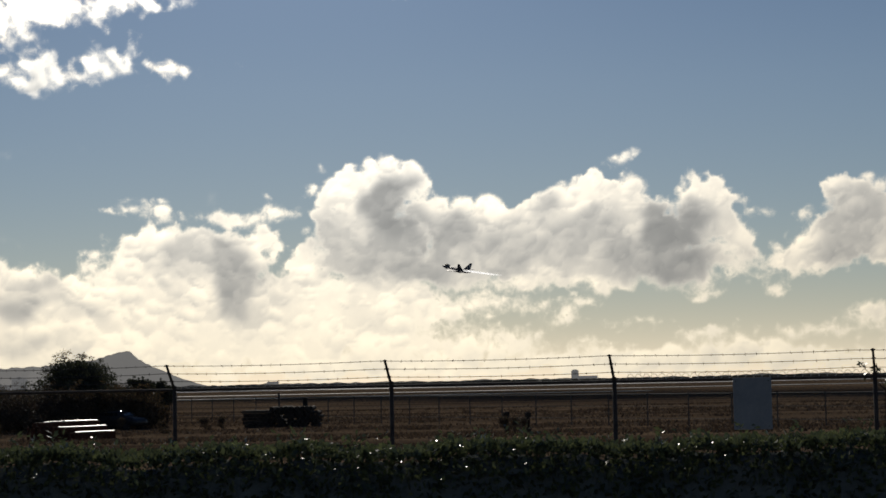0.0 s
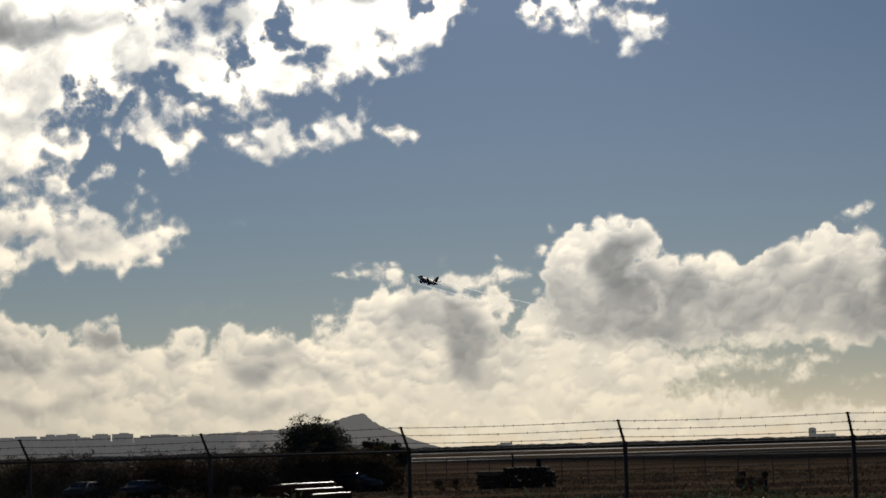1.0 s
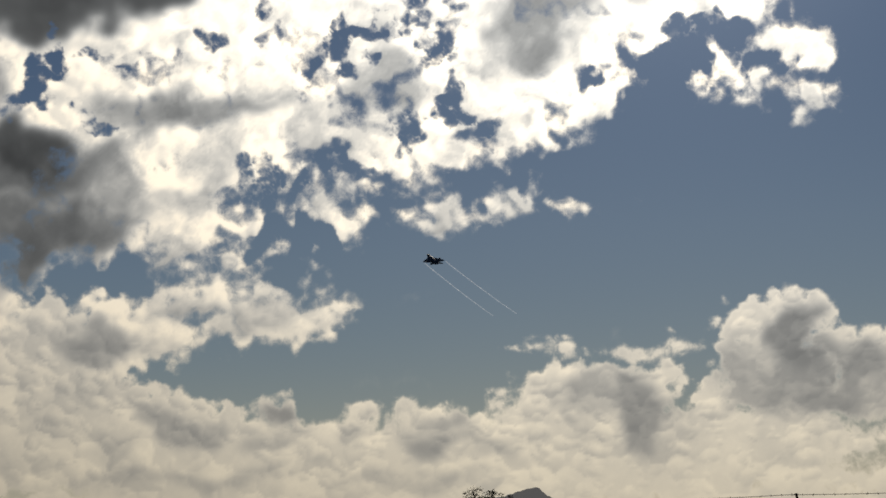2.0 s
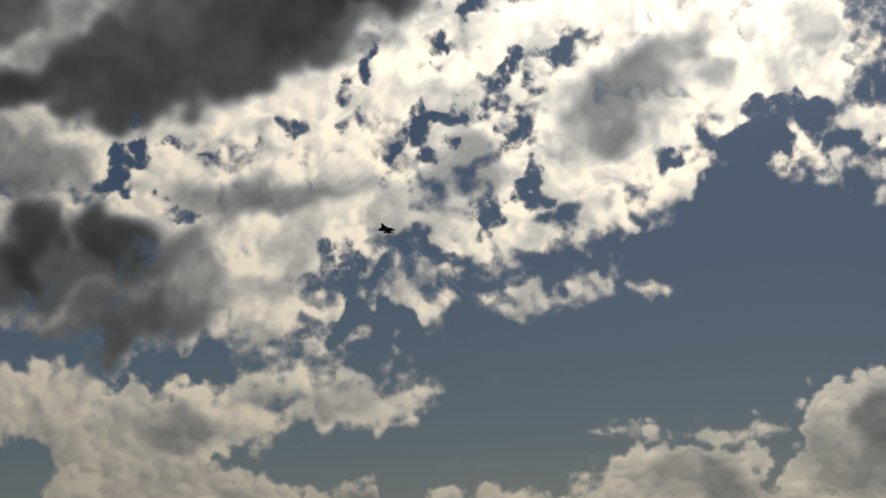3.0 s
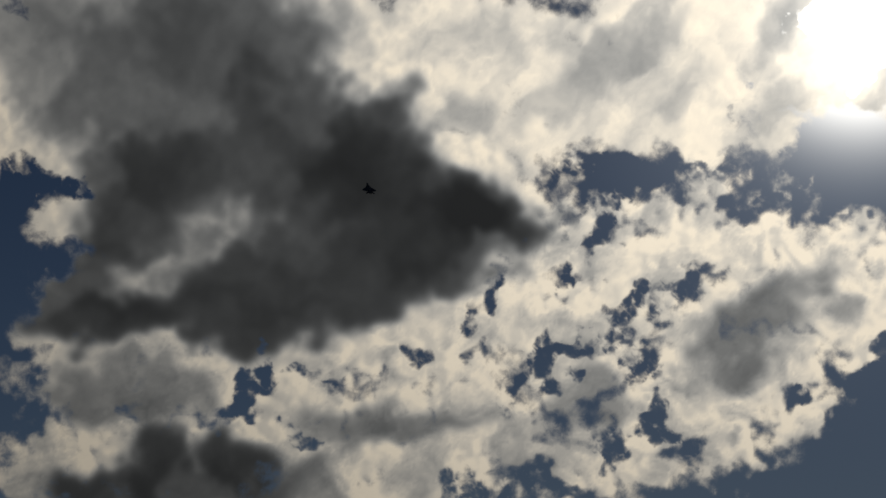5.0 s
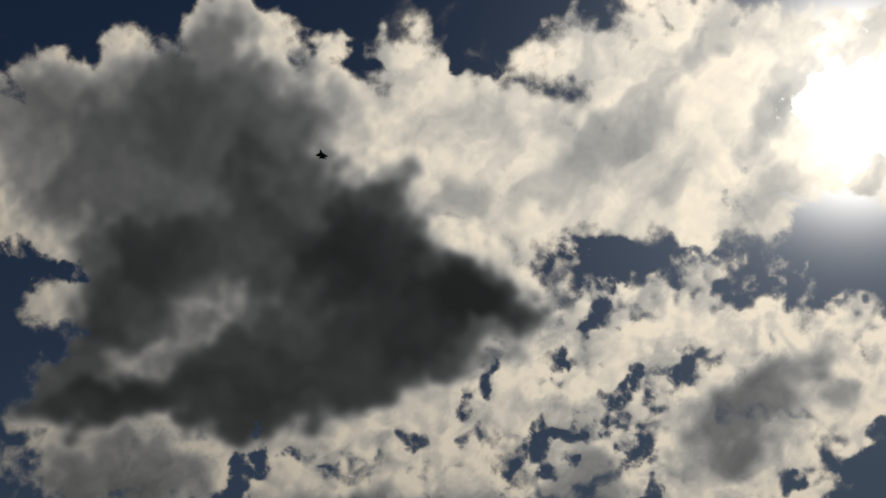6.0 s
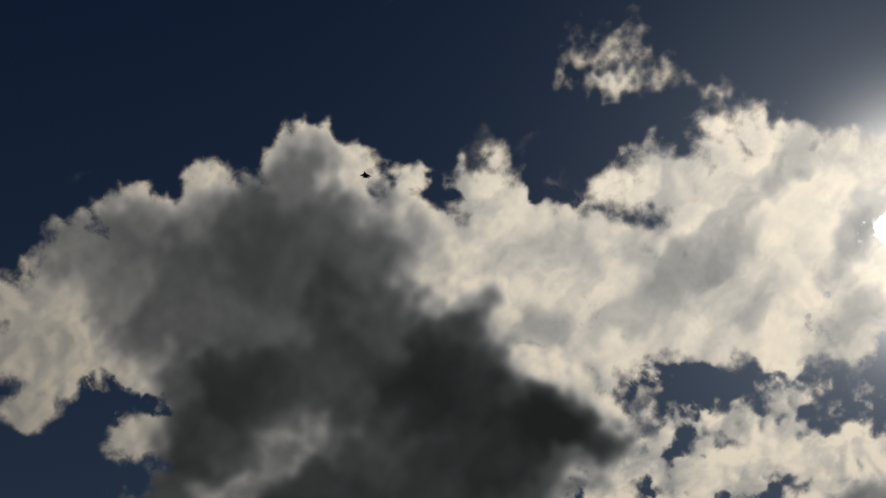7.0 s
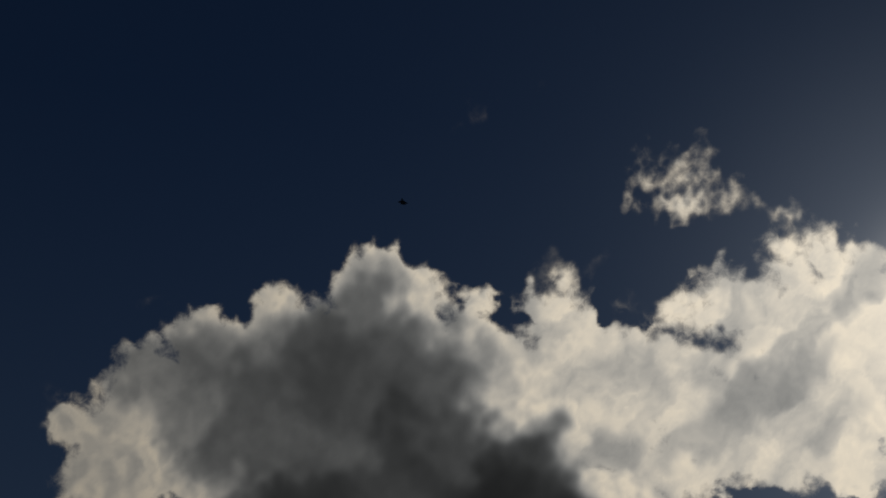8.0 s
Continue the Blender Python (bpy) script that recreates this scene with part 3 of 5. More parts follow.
def cloud_material():
    mat = bpy.data.materials.new("cloud_vapour")
    mat.use_nodes = True
    nt = mat.node_tree
    nt.nodes.clear()
    N, L = nt.nodes.new, nt.links.new

    def math_node(op, a, b=None, c=None, clamp=False):
        n = N("ShaderNodeMath")
        n.operation, n.use_clamp = op, clamp
        for i, v in enumerate((a, b, c)):
            if v is None:
                continue
            if isinstance(v, (int, float)):
                n.inputs[i].default_value = v
            else:
                L(v, n.inputs[i])
        return n.outputs[0]

    def attr(name):
        n = N("ShaderNodeAttribute")
        n.attribute_name = name
        return n.outputs["Fac"]

    geo = N("ShaderNodeNewGeometry")
    fine = N("ShaderNodeTexNoise")
    fine.inputs["Scale"].default_value, fine.inputs["Detail"].default_value, fine.inputs["Roughness"].default_value = 0.05, 7, 0.62
    fine.inputs["Distortion"].default_value = 0.5
    toward = N("ShaderNodeVectorMath")
    toward.operation = "NORMALIZE"
    L(geo.outputs["Position"], toward.inputs[0])
    spread = N("ShaderNodeVectorMath")
    spread.operation = "SCALE"
    spread.inputs["Scale"].default_value = FAR
    L(toward.outputs[0], spread.inputs[0])
    L(spread.outputs[0], fine.inputs["Vector"])
    n0 = math_node("SUBTRACT", fine.outputs["Fac"], 0.5)
    soft = attr("soft")
    cov = math_node("ADD", attr("cover"), math_node("MULTIPLY", n0, attr("fray")))
    alpha = N("ShaderNodeMapRange")
    alpha.interpolation_type = "SMOOTHSTEP"
    alpha.inputs["From Min"].default_value = -0.02
    L(cov, alpha.inputs["Value"])
    L(soft, alpha.inputs["From Max"])
    # sunlight painted as emission: less with the depth of vapour, more towards the sun
    dep = math_node("ADD", attr("depth"), math_node("MULTIPLY", n0, 0.16))
    trans = math_node("EXPONENT", math_node("MULTIPLY", dep, -0.65))
    nrm = N("ShaderNodeVectorMath")
    nrm.operation = "NORMALIZE"
    L(geo.outputs["Position"], nrm.inputs[0])
    dot = N("ShaderNodeVectorMath")
    dot.operation = "DOT_PRODUCT"
    dot.inputs[1].default_value = SUN_WAY
    L(nrm.outputs[0], dot.inputs[0])
    near = math_node("POWER", math_node("MAXIMUM", dot.outputs["Value"], 0.0), 14.0)
    close = math_node("POWER", math_node("MAXIMUM", dot.outputs["Value"], 0.0), 1300.0)
    phase = math_node("ADD", math_node("MULTIPLY_ADD", near, CLOUD_NEAR, CLOUD_BASE), math_node("MULTIPLY", close, CLOUD_CLOSE))
    sep = N("ShaderNodeSeparateXYZ")
    L(nrm.outputs[0], sep.inputs[0])
    # glow painted dimmer low down, in imitation of long air before far clouds
    clearer = N("ShaderNodeMapRange")
    clearer.inputs["From Min"].default_value, clearer.inputs["From Max"].default_value = 0.10, 0.45
    clearer.inputs["To Min"].default_value, clearer.inputs["To Max"].default_value = 1.72, 3.1
    L(sep.outputs["Z"], clearer.inputs["Value"])
    phase = math_node("MULTIPLY", phase, clearer.outputs[0])
    light = math_node("MULTIPLY", phase, math_node("MULTIPLY_ADD", trans, 0.60, 0.008))
    colour = N("ShaderNodeMix")
    colour.data_type = "RGBA"
    L(trans, colour.inputs[0])
    colour.inputs[6].default_value = (0.91, 0.95, 0.97, 1)
    colour.inputs[7].default_value = (1.0, 0.885, 0.705, 1)
    # warm tint painted in near the horizon, as low air would give
    low = N("ShaderNodeMapRange")
    low.inputs["From Min"].default_value, low.inputs["From Max"].default_value = 0.13, 0.0
    L(sep.outputs["Z"], low.inputs["Value"])
    warm = N("ShaderNodeMix")
    warm.data_type = "RGBA"
    L(math_node("MULTIPLY", low.outputs[0], trans), warm.inputs[0])
    L(colour.outputs[2], warm.inputs[6])
    warm.inputs[7].default_value = (1.0, 0.87, 0.63, 1)
    em = N("ShaderNodeEmission")
    L(warm.outputs[2], em.inputs["Color"])
    L(light, em.inputs["Strength"])
    clear = N("ShaderNodeBsdfTransparent")
    mix = N("ShaderNodeMixShader")
    L(math_node("POWER", alpha.outputs[0], 1.9), mix.inputs[0])
    L(clear.outputs[0], mix.inputs[1])
    L(em.outputs[0], mix.inputs[2])
    out = N("ShaderNodeOutputMaterial")
    L(mix.outputs[0], out.inputs["Surface"])
    mat.cycles.emission_sampling = "NONE"
    return mat


CLOUD_BASE, CLOUD_NEAR, CLOUD_CLOSE = 1.65, 3.9, 4.0
FAR = 4500.0


def heap_lobes(cover):
    """Heaped clouds are made of rounded heads, one before another: each is painted bright towards the sun and dull on
    its far side.
    """
    r = np.random.RandomState(23)
    out, shade = np.full(GA.shape, -9.0), np.full(GA.shape, 0.5)
    rows, cols = np.nonzero(cover > -0.10)
    for count, small, large, keep in ((420, 0.55, 0.9, 0.85), (1500, 0.26, 0.5, 0.7), (3600, 0.11, 0.24, 0.5)):
        pick = r.randint(0, len(rows), count)
        pick = pick[np.argsort(-EL[rows[pick]] + r.rand(count) * 1.6)]
        for k in pick:
            i, j = rows[k], cols[k]
            rad = small + (large - small) * r.rand() ** 1.5
            if cover[i, j] < rad * 0.62 - 0.14:
                continue
            n = int(rad * 1.35 / STEP) + 2
            box = (slice(max(i - n, 0), i + n + 1), slice(max(j - n, 0), j + n + 1))
            dx, dy = GA[box] + 0.3 * WARP_A[box] - AZ[j], GE[box] + 0.3 * WARP_E[box] - EL[i]
            dx, dy = dx * 0.92, dy * (1.0 + 0.25 * r.rand())
            q = np.sqrt(dx * dx + dy * dy) / rad
            d = (1 - q) * rad
            out[box] = np.maximum(out[box], np.minimum(d, 0.45))
            su, sv = SUN_AZ - AZ[j], SUN_EL - EL[i]
            sl = math.hypot(su, sv) + 1e-6
            tilt = (dx * su + dy * sv) / (sl * rad)
            mine = np.clip(0.5 - 0.75 * tilt, 0, 1) ** 1.3
            w = np.clip(d / 0.05, 0, 1) * keep * np.clip(1.25 - 0.45 * q, 0, 1)
            shade[box] = shade[box] * (1 - w) + mine * w
    return out, shade


def build_clouds():
    mat = cloud_material()
    cov = np.stack([c["cover"] for c in SKYWARD])
    owner = cov.argmax(0)
    best = cov.max(0)
    share = np.exp((cov - best) / 0.12)
    best = best + 0.12 * np.log(share.sum(0))
    share /= share.sum(0)
    cap, ragged, soft, fray, thin, heads, patchy, streaky = (sum(w * KINDS[c["kind"]][k] for w, c in zip(share, SKYWARD)) for k in range(8))
    hole = np.max([c["gap"] for c in SKYWARD], 0)
    deep = blur(np.max([c["depth"] for c in SKYWARD], 0), 0.09)
    # frayed wisps, drawn out along the wind
    x, y = GA + 0.8 * TORN_A, GE + 0.8 * TORN_E
    drift = fbm(x * 0.85 + y * 0.35, y * 1.1 - x * 0.3, 1.2, 6, 71, 0.52)
    curl = 0.6 - 1.6 * np.abs(fbm(x, y, 0.9, 5, 281, 0.5))
    shred = fbm(GA + 0.35 * TORN_A, GE + 0.35 * TORN_E, 0.55, 5, 331, 0.6)
    fray = fray + 0.35 * np.clip(hole, 0, 1)
    soft = soft + 0.6 * np.clip(hole, 0, 1)
    full = 0.04 + 0.11 * (1 - ease((heads - 0.4) / 0.3)) + np.where(best > 0, cap * np.tanh(best / cap), best * 1.3) + ragged * (drift + 0.45 * curl) - hole * (0.9 + 0.5 * shred)
    # thin place cut round the sun, so that the sun lamp reaches the ground
    away = np.sqrt(((GA - SUN_AZ) * math.cos(radians(SUN_EL))) ** 2 + (GE - SUN_EL) ** 2)
    full -= 1.7 * ease((1.75 + 0.7 * drift + 0.4 * shred - away) / 0.9)
    lobe_cover, lobe_shade = heap_lobes(best - hole)
    heaped = ease((heads - 0.4) / 0.3)
    full = full * (1 - heaped) + np.maximum(full - 0.03, lobe_cover) * heaped
    full = full * heaped + (0.25 * full + 0.75 * blur(full, 0.075)) * (1 - heaped)
    # thin threads of vapour hang across the gaps
    lace = np.clip(0.75 - 2.6 * np.abs(fbm(GA + 0.25 * TORN_A, GE + 0.25 * TORN_E, 0.5, 4, 351, 0.55)), -0.5, 0.75)
    full += 0.42 * lace * np.clip(1.6 * hole, 0, 1) * (1 - heaped)
    inner = np.clip(full, 0, 1.2)
    edge_in = ease(0.1 + inner * 2.4)
    calm = 1 - 0.75 * np.clip(deep / 3.5, 0, 1)
    u, v = GA + 0.5 * SOFT_A, GE + 0.5 * SOFT_E
    patch = fbm(u * 0.85 + v * 0.3, v * 1.1 - u * 0.2, 1.5, 5, 261, 0.5)
    drawn = fbm((u * 0.8 + v * 0.6) * 0.45, v * 0.8 - u * 0.6, 1.5, 4, 211, 0.48)
    # shading put into the depth: lumps towards the sun bright, those turned away dull
    du, dv = SUN_AZ - GA, SUN_EL - GE
    ln = np.sqrt(du * du + dv * dv) + 1e-6
    jj, ii = np.meshgrid(np.arange(GA.shape[1]), np.arange(GA.shape[0]))
    mass = blur(inner + 0.35 * drift + 0.25 * patch, 0.05)
    relief = 0
    for s in (0.13, 0.3):
        j2 = np.clip(jj + np.rint(du / ln * s / STEP).astype(int), 0, GA.shape[1] - 1)
        i2 = np.clip(ii + np.rint(dv / ln * s / STEP).astype(int), 0, GA.shape[0] - 1)
        relief = relief + mass[i2, j2] - mass
    depth = thin + deep * edge_in
    depth += heads * lobe_shade * calm * edge_in
    depth += patchy * np.clip(0.9 * patch + 0.5 * drift, -0.3, 1) * calm * edge_in
    depth += streaky * np.clip(drawn + 0.1, -0.2, 1) * calm * edge_in
    depth += (0.62 - 0.42 * heaped - 0.42 * np.clip(2 * streaky, 0, 1)) * np.clip(relief, -0.4, 0.6) * calm
    # haze imitated in the depth: less contrast near the horizon
    depth = depth * (0.50 + 0.50 * ease((GE - 0.4) / 3.2)) + 0.24 * (1 - ease((GE - 0.4) / 3.2))
    depth = np.clip(depth, 0, 7)
    heap = fbm(GA, GE, 1.5, 6, 51, 0.55, billow=True)
    # bulge: thick vapour comes nearer and reaches further back
    swell = 60 + 190 * np.clip(inner, 0, 1.6) ** 0.7 + 25 * heap
    a, e = np.radians(GA), np.radians(GE)
    way = np.stack([np.sin(a) * np.cos(e), np.cos(a) * np.cos(e), np.sin(e)], -1)
    front = way * (FAR - swell * np.clip(inner * 3, 0, 1))[..., None]
    seen = full > -0.32
    quad_seen = seen[:-1, :-1] | seen[1:, :-1] | seen[:-1, 1:] | seen[1:, 1:]
    index = np.arange(GA.size).reshape(GA.shape)
    for i, c in enumerate(SKYWARD):
        rows, cols = np.nonzero(quad_seen & (owner[:-1, :-1] == i))
        if not len(rows):
            continue
        quads = np.stack([index[rows, cols], index[rows, cols + 1], index[rows + 1, cols + 1], index[rows + 1, cols]], 1)
        used, inv = np.unique(quads, return_inverse=True)
        inv = inv.reshape(quads.shape)
        me = bpy.data.meshes.new(c["name"])
        me.vertices.add(len(used))
        me.vertices.foreach_set("co", front.reshape(-1, 3)[used].ravel())
        me.loops.add(inv.size)
        me.loops.foreach_set("vertex_index", inv.ravel().astype(np.int32))
        me.polygons.add(len(inv))
        me.polygons.foreach_set("loop_start", np.arange(0, inv.size, 4, dtype=np.int32))
        me.polygons.foreach_set("use_smooth", np.ones(len(inv), dtype=bool))
        for name, field in (("cover", full), ("depth", depth), ("soft", soft), ("fray", fray)):
            at = me.attributes.new(name, "FLOAT", "POINT")
            at.data.foreach_set("value", field.ravel()[used].astype(np.float32))
        me.update(calc_edges=True)
        me.materials.append(mat)
        tagged(new(c["name"], me), c["label"], "cloud", kind="structure")


build_clouds()


# ---- materials ----
def surface(name, dark, light, rough=0.85, metal=0.0, size=1.0, bump=0.3, spread=0.5, gloss=0.5, stretch=1.0):
    """Two colours stirred by coarse and fine noise, with fine relief. size: metres of the coarse patches."""
    m = bpy.data.materials.new(name)
    m.use_nodes = True
    nt = m.node_tree
    b = nt.nodes["Principled BSDF"]
    N, L = nt.nodes.new, nt.links.new
    tc = N("ShaderNodeTexCoord")
    coarse, fine = N("ShaderNodeTexNoise"), N("ShaderNodeTexNoise")
    coarse.inputs["Scale"].default_value, coarse.inputs["Detail"].default_value = 1.0 / size, 4
    fine.inputs["Scale"].default_value, fine.inputs["Detail"].default_value = 9.0 / size, 6
    mp = N("ShaderNodeMapping")
    mp.inputs["Scale"].default_value = (stretch, 1, 1)
    L(tc.outputs["Object"], mp.inputs["Vector"])
    for n in (coarse, fine):
        L(mp.outputs[0], n.inputs["Vector"])
    add = N("ShaderNodeMath")
    add.operation = "MULTIPLY_ADD"
    add.inputs[1].default_value = spread
    L(fine.outputs["Fac"], add.inputs[0])
    L(coarse.outputs["Fac"], add.inputs[2])
    ramp = N("ShaderNodeMapRange")
    ramp.inputs["From Min"].default_value, ramp.inputs["From Max"].default_value = 0.35 + 0.3 * spread, 0.65 + 0.7 * spread
    L(add.outputs[0], ramp.inputs["Value"])
    mix = N("ShaderNodeMix")
    mix.data_type = "RGBA"
    mix.inputs[6].default_value, mix.inputs[7].default_value = (*dark, 1), (*light, 1)
    L(ramp.outputs[0], mix.inputs[0])
    L(mix.outputs[2], b.inputs["Base Color"])
    b.inputs["Roughness"].default_value, b.inputs["Metallic"].default_value = rough, metal
    b.inputs["Specular IOR Level"].default_value = gloss
    if bump:
        bp = N("ShaderNodeBump")
        bp.inputs["Strength"].default_value, bp.inputs["Distance"].default_value = bump, 0.05 * size
        L(fine.outputs["Fac"], bp.inputs["Height"])
        L(bp.outputs[0], b.inputs["Normal"])
    return m


def leafy(name, dark, light, rough=0.4, through=0.35):
    """Leaves that vary from one to the next and let some light through."""
    m = bpy.data.materials.new(name)
    m.use_nodes = True
    nt = m.node_tree
    b = nt.nodes["Principled BSDF"]
    N, L = nt.nodes.new, nt.links.new
    geo = N("ShaderNodeNewGeometry")
    mix = N("ShaderNodeMix")
    mix.data_type = "RGBA"
    mix.inputs[6].default_value, mix.inputs[7].default_value = (*dark, 1), (*light, 1)
    L(geo.outputs["Random Per Island"], mix.inputs[0])
    L(mix.outputs[2], b.inputs["Base Color"])
    b.inputs["Roughness"].default_value = rough
    tr = N("ShaderNodeBsdfTranslucent")
    L(mix.outputs[2], tr.inputs["Color"])
    ms = N("ShaderNodeMixShader")
    ms.inputs[0].default_value = through
    L(b.outputs[0], ms.inputs[1])
    L(tr.outputs[0], ms.inputs[2])
    L(ms.outputs[0], nt.nodes["Material Output"].inputs["Surface"])
    return m


def painted_haze(name, col, air, share):
    """A far backdrop surface: its own colour, mixed with a painted glow that imitates bright haze before it."""
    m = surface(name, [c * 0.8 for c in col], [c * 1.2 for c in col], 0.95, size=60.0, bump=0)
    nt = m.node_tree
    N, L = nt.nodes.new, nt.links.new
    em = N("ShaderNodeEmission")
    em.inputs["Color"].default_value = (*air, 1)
    em.inputs["Strength"].default_value = HAZE_GLOW
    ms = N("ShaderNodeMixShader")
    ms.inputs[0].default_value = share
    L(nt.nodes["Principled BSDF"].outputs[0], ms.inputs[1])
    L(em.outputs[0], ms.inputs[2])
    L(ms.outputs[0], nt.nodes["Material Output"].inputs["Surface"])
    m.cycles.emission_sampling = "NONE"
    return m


HAZE_GLOW = 0.42
M_DRY = surface("dry_grass_ground", (0.034, 0.025, 0.02), (0.20, 0.14, 0.088), 1.0, size=12.0, bump=0.6, gloss=0.0, stretch=0.07, spread=0.22)
M_STRAW = leafy("dry_grass_blades", (0.05, 0.035, 0.024), (0.135, 0.092, 0.058), 1.0, 0.3)
M_TARMAC = surface("pale_tarmac", (0.06, 0.058, 0.054), (0.24, 0.23, 0.22), 0.75, size=9.0, bump=0.1, gloss=0.15, stretch=0.06)
M_GALV = surface("galvanised_steel", (0.035, 0.028, 0.023), (0.085, 0.07, 0.06), 0.7, 0.0, gloss=0.25, size=0.15, bump=0.15)
M_WIRE = surface("weathered_wire", (0.04, 0.034, 0.03), (0.10, 0.09, 0.08), 0.7, 0.2, size=0.05, bump=0)
M_LEAF = leafy("hedge_leaf", (0.045, 0.06, 0.032), (0.13, 0.15, 0.065), 0.3, 0.35)
M_CORE = surface("hedge_shade", (0.10, 0.115, 0.11), (0.17, 0.18, 0.165), 1.0, size=0.3, bump=0.8, gloss=0.0)
M_STEM = surface("woody_stem", (0.04, 0.03, 0.02), (0.12, 0.09, 0.06), 0.9, size=0.3)
M_TREE = leafy("tree_leaf", (0.032, 0.038, 0.02), (0.085, 0.085, 0.045), 0.6, 0.35)
M_SHRUB = leafy("dry_shrub_leaf", (0.04, 0.036, 0.02), (0.13, 0.085, 0.045), 0.7, 0.35)
M_SIGN = surface("sign_back", (0.17, 0.19, 0.215), (0.24, 0.265, 0.29), 0.5, 0.1, size=0.3, bump=0.05)
M_RUST = surface("rusty_beam", (0.05, 0.02, 0.013), (0.12, 0.05, 0.03), 0.9, 0.0, size=0.6, gloss=0.1)
M_GLINT_WIRE = surface("glint_wire", (0.30, 0.30, 0.29), (0.5, 0.49, 0.47), 0.35, 0.5, size=0.2, bump=0)
M_GLINT_WHITE = surface("white_glint", (0.6, 0.6, 0.6), (0.78, 0.78, 0.78), 0.42, 0.0, size=0.5, bump=0)
M_DARKWOOD = surface("tarred_timber", (0.015, 0.013, 0.012), (0.05, 0.042, 0.035), 0.9, size=0.5, gloss=0.1)
M_TARP = surface("dark_tarpaulin", (0.012, 0.013, 0.015), (0.035, 0.036, 0.04), 0.55, size=0.8)
M_GLASS = surface("dark_glass", (0.01, 0.012, 0.014), (0.02, 0.022, 0.025), 0.06, 0.0, size=1.0, bump=0)
M_PAINT = surface("car_paint", (0.012, 0.012, 0.013), (0.025, 0.025, 0.027), 0.28, 0.0, gloss=0.3, size=1.0, bump=0)
M_TYRE = surface("tyre_rubber", (0.012, 0.012, 0.012), (0.03, 0.03, 0.03), 0.9, size=0.2)
M_JET = surface("grey_stealth_paint", (0.07, 0.075, 0.08), (0.12, 0.125, 0.13), 0.6, 0.1, size=2.0, bump=0.02)
M_CANOPY = surface("gilt_canopy", (0.12, 0.10, 0.06), (0.18, 0.15, 0.09), 0.1, 0.8, size=1.0, bump=0)
M_NOZZLE = surface("burnt_nozzle_metal", (0.03, 0.03, 0.03), (0.09, 0.08, 0.075), 0.4, 0.8, size=0.5)
# far materials, each with a glow of its own that stands for haze
M_HILL = painted_haze("hillside_haze_glow", (0.05, 0.055, 0.05), (0.98, 0.95, 0.92), 0.75)
M_CITY = painted_haze("concrete_haze_glow", (0.12, 0.12, 0.12), (0.95, 0.95, 0.95), 0.62)
M_WOODS = painted_haze("far_woods", (0.02, 0.025, 0.015), (0.9, 0.85, 0.75), 0.05)


def vapour():
    m = bpy.data.materials.new("white_vapour")
    m.use_nodes = True
    nt = m.node_tree
    N, L = nt.nodes.new, nt.links.new
    # painted glow in place of sunlight scattered by the droplets, as in the clouds
    tr, di, cl = N("ShaderNodeEmission"), N("ShaderNodeBsdfDiffuse"), N("ShaderNodeBsdfTransparent")
    tr.inputs["Color"].default_value, tr.inputs["Strength"].default_value = (1.0, 0.97, 0.93, 1), 3.2
    di.inputs["Color"].default_value = (0.95, 0.95, 0.95, 1)
    no = N("ShaderNodeTexNoise")
    no.inputs["Scale"].default_value = 0.12
    a, b = N("ShaderNodeMixShader"), N("ShaderNodeMixShader")
    a.inputs[0].default_value = 0.25
    L(tr.outputs[0], a.inputs[1])
    L(di.outputs[0], a.inputs[2])
    mr = N("ShaderNodeMapRange")
    mr.inputs["To Min"].default_value, mr.inputs["To Max"].default_value = 0.09, 0.24
    L(no.outputs["Fac"], mr.inputs["Value"])
    L(mr.outputs[0], b.inputs[0])
    L(cl.outputs[0], b.inputs[1])
    L(a.outputs[0], b.inputs[2])
    L(b.outputs[0], nt.nodes["Material Output"].inputs["Surface"])
    m.cycles.emission_sampling = "NONE"
    return m


M_VAPOUR = vapour()


# ---- ground and distance ----
def land(x, y):
    """Height of the ground: a bank under the camera that falls to the airfield."""
    u = min(max((y - 9.0) / 55.0, 0.0), 1.0)
    z = 1.6 * (1 - u * u * (3 - 2 * u))
    if y > 60:
        z += 0.10 * noise.noise((x * 0.03, y * 0.03, 0)) * min((y - 60) / 40, 1) * max(0, 1 - y / 700)
    return z


def build_ground():
    xs = [-5000, -2500, -1200, -600, -300] + [-200 + 8 * i for i in range(51)] + [300, 600, 1200, 2500, 5000]
    ys = [-5000, -1000, -200, -60, -20, 0, 4, 9] + [12 + 4 * i for i in range(14)] + [70 + 8 * i for i in range(50)] + [500, 600, 800, 1200, 2000, 3000, 5000]
    verts = [(x, y, land(x, y) if -400 < x < 400 else land(0, min(y, 59)) if y < 60 else 0) for y in ys for x in xs]
    w = len(xs)
    faces = [(j * w + i, j * w + i + 1, (j + 1) * w + i + 1, (j + 1) * w + i) for j in range(len(ys) - 1) for i in range(w - 1)]
    me = mesh_from("ground", verts, faces)
    me.polygons.foreach_set("use_smooth", [True] * len(me.polygons))
    me.materials.append(M_DRY)
    tagged(new("ground", me), "dry straw-coloured grassland of an airfield", "ground", kind="structure")
    for y0, y1, x0, x1 in ((452, 472, -900, 48), (590, 620, -2000, 2000), (1000, 1300, -2000, 2000)):
        bm = bmesh.new()
        add_box(bm, (x1 - x0, y1 - y0, 0.2), pose((x0 + x1) / 2, (y0 + y1) / 2, 0.02))
        tagged(part("taxiway", bm, M_TARMAC), "pale sunlit concrete taxiway across the airfield", "taxiway", kind="structure")


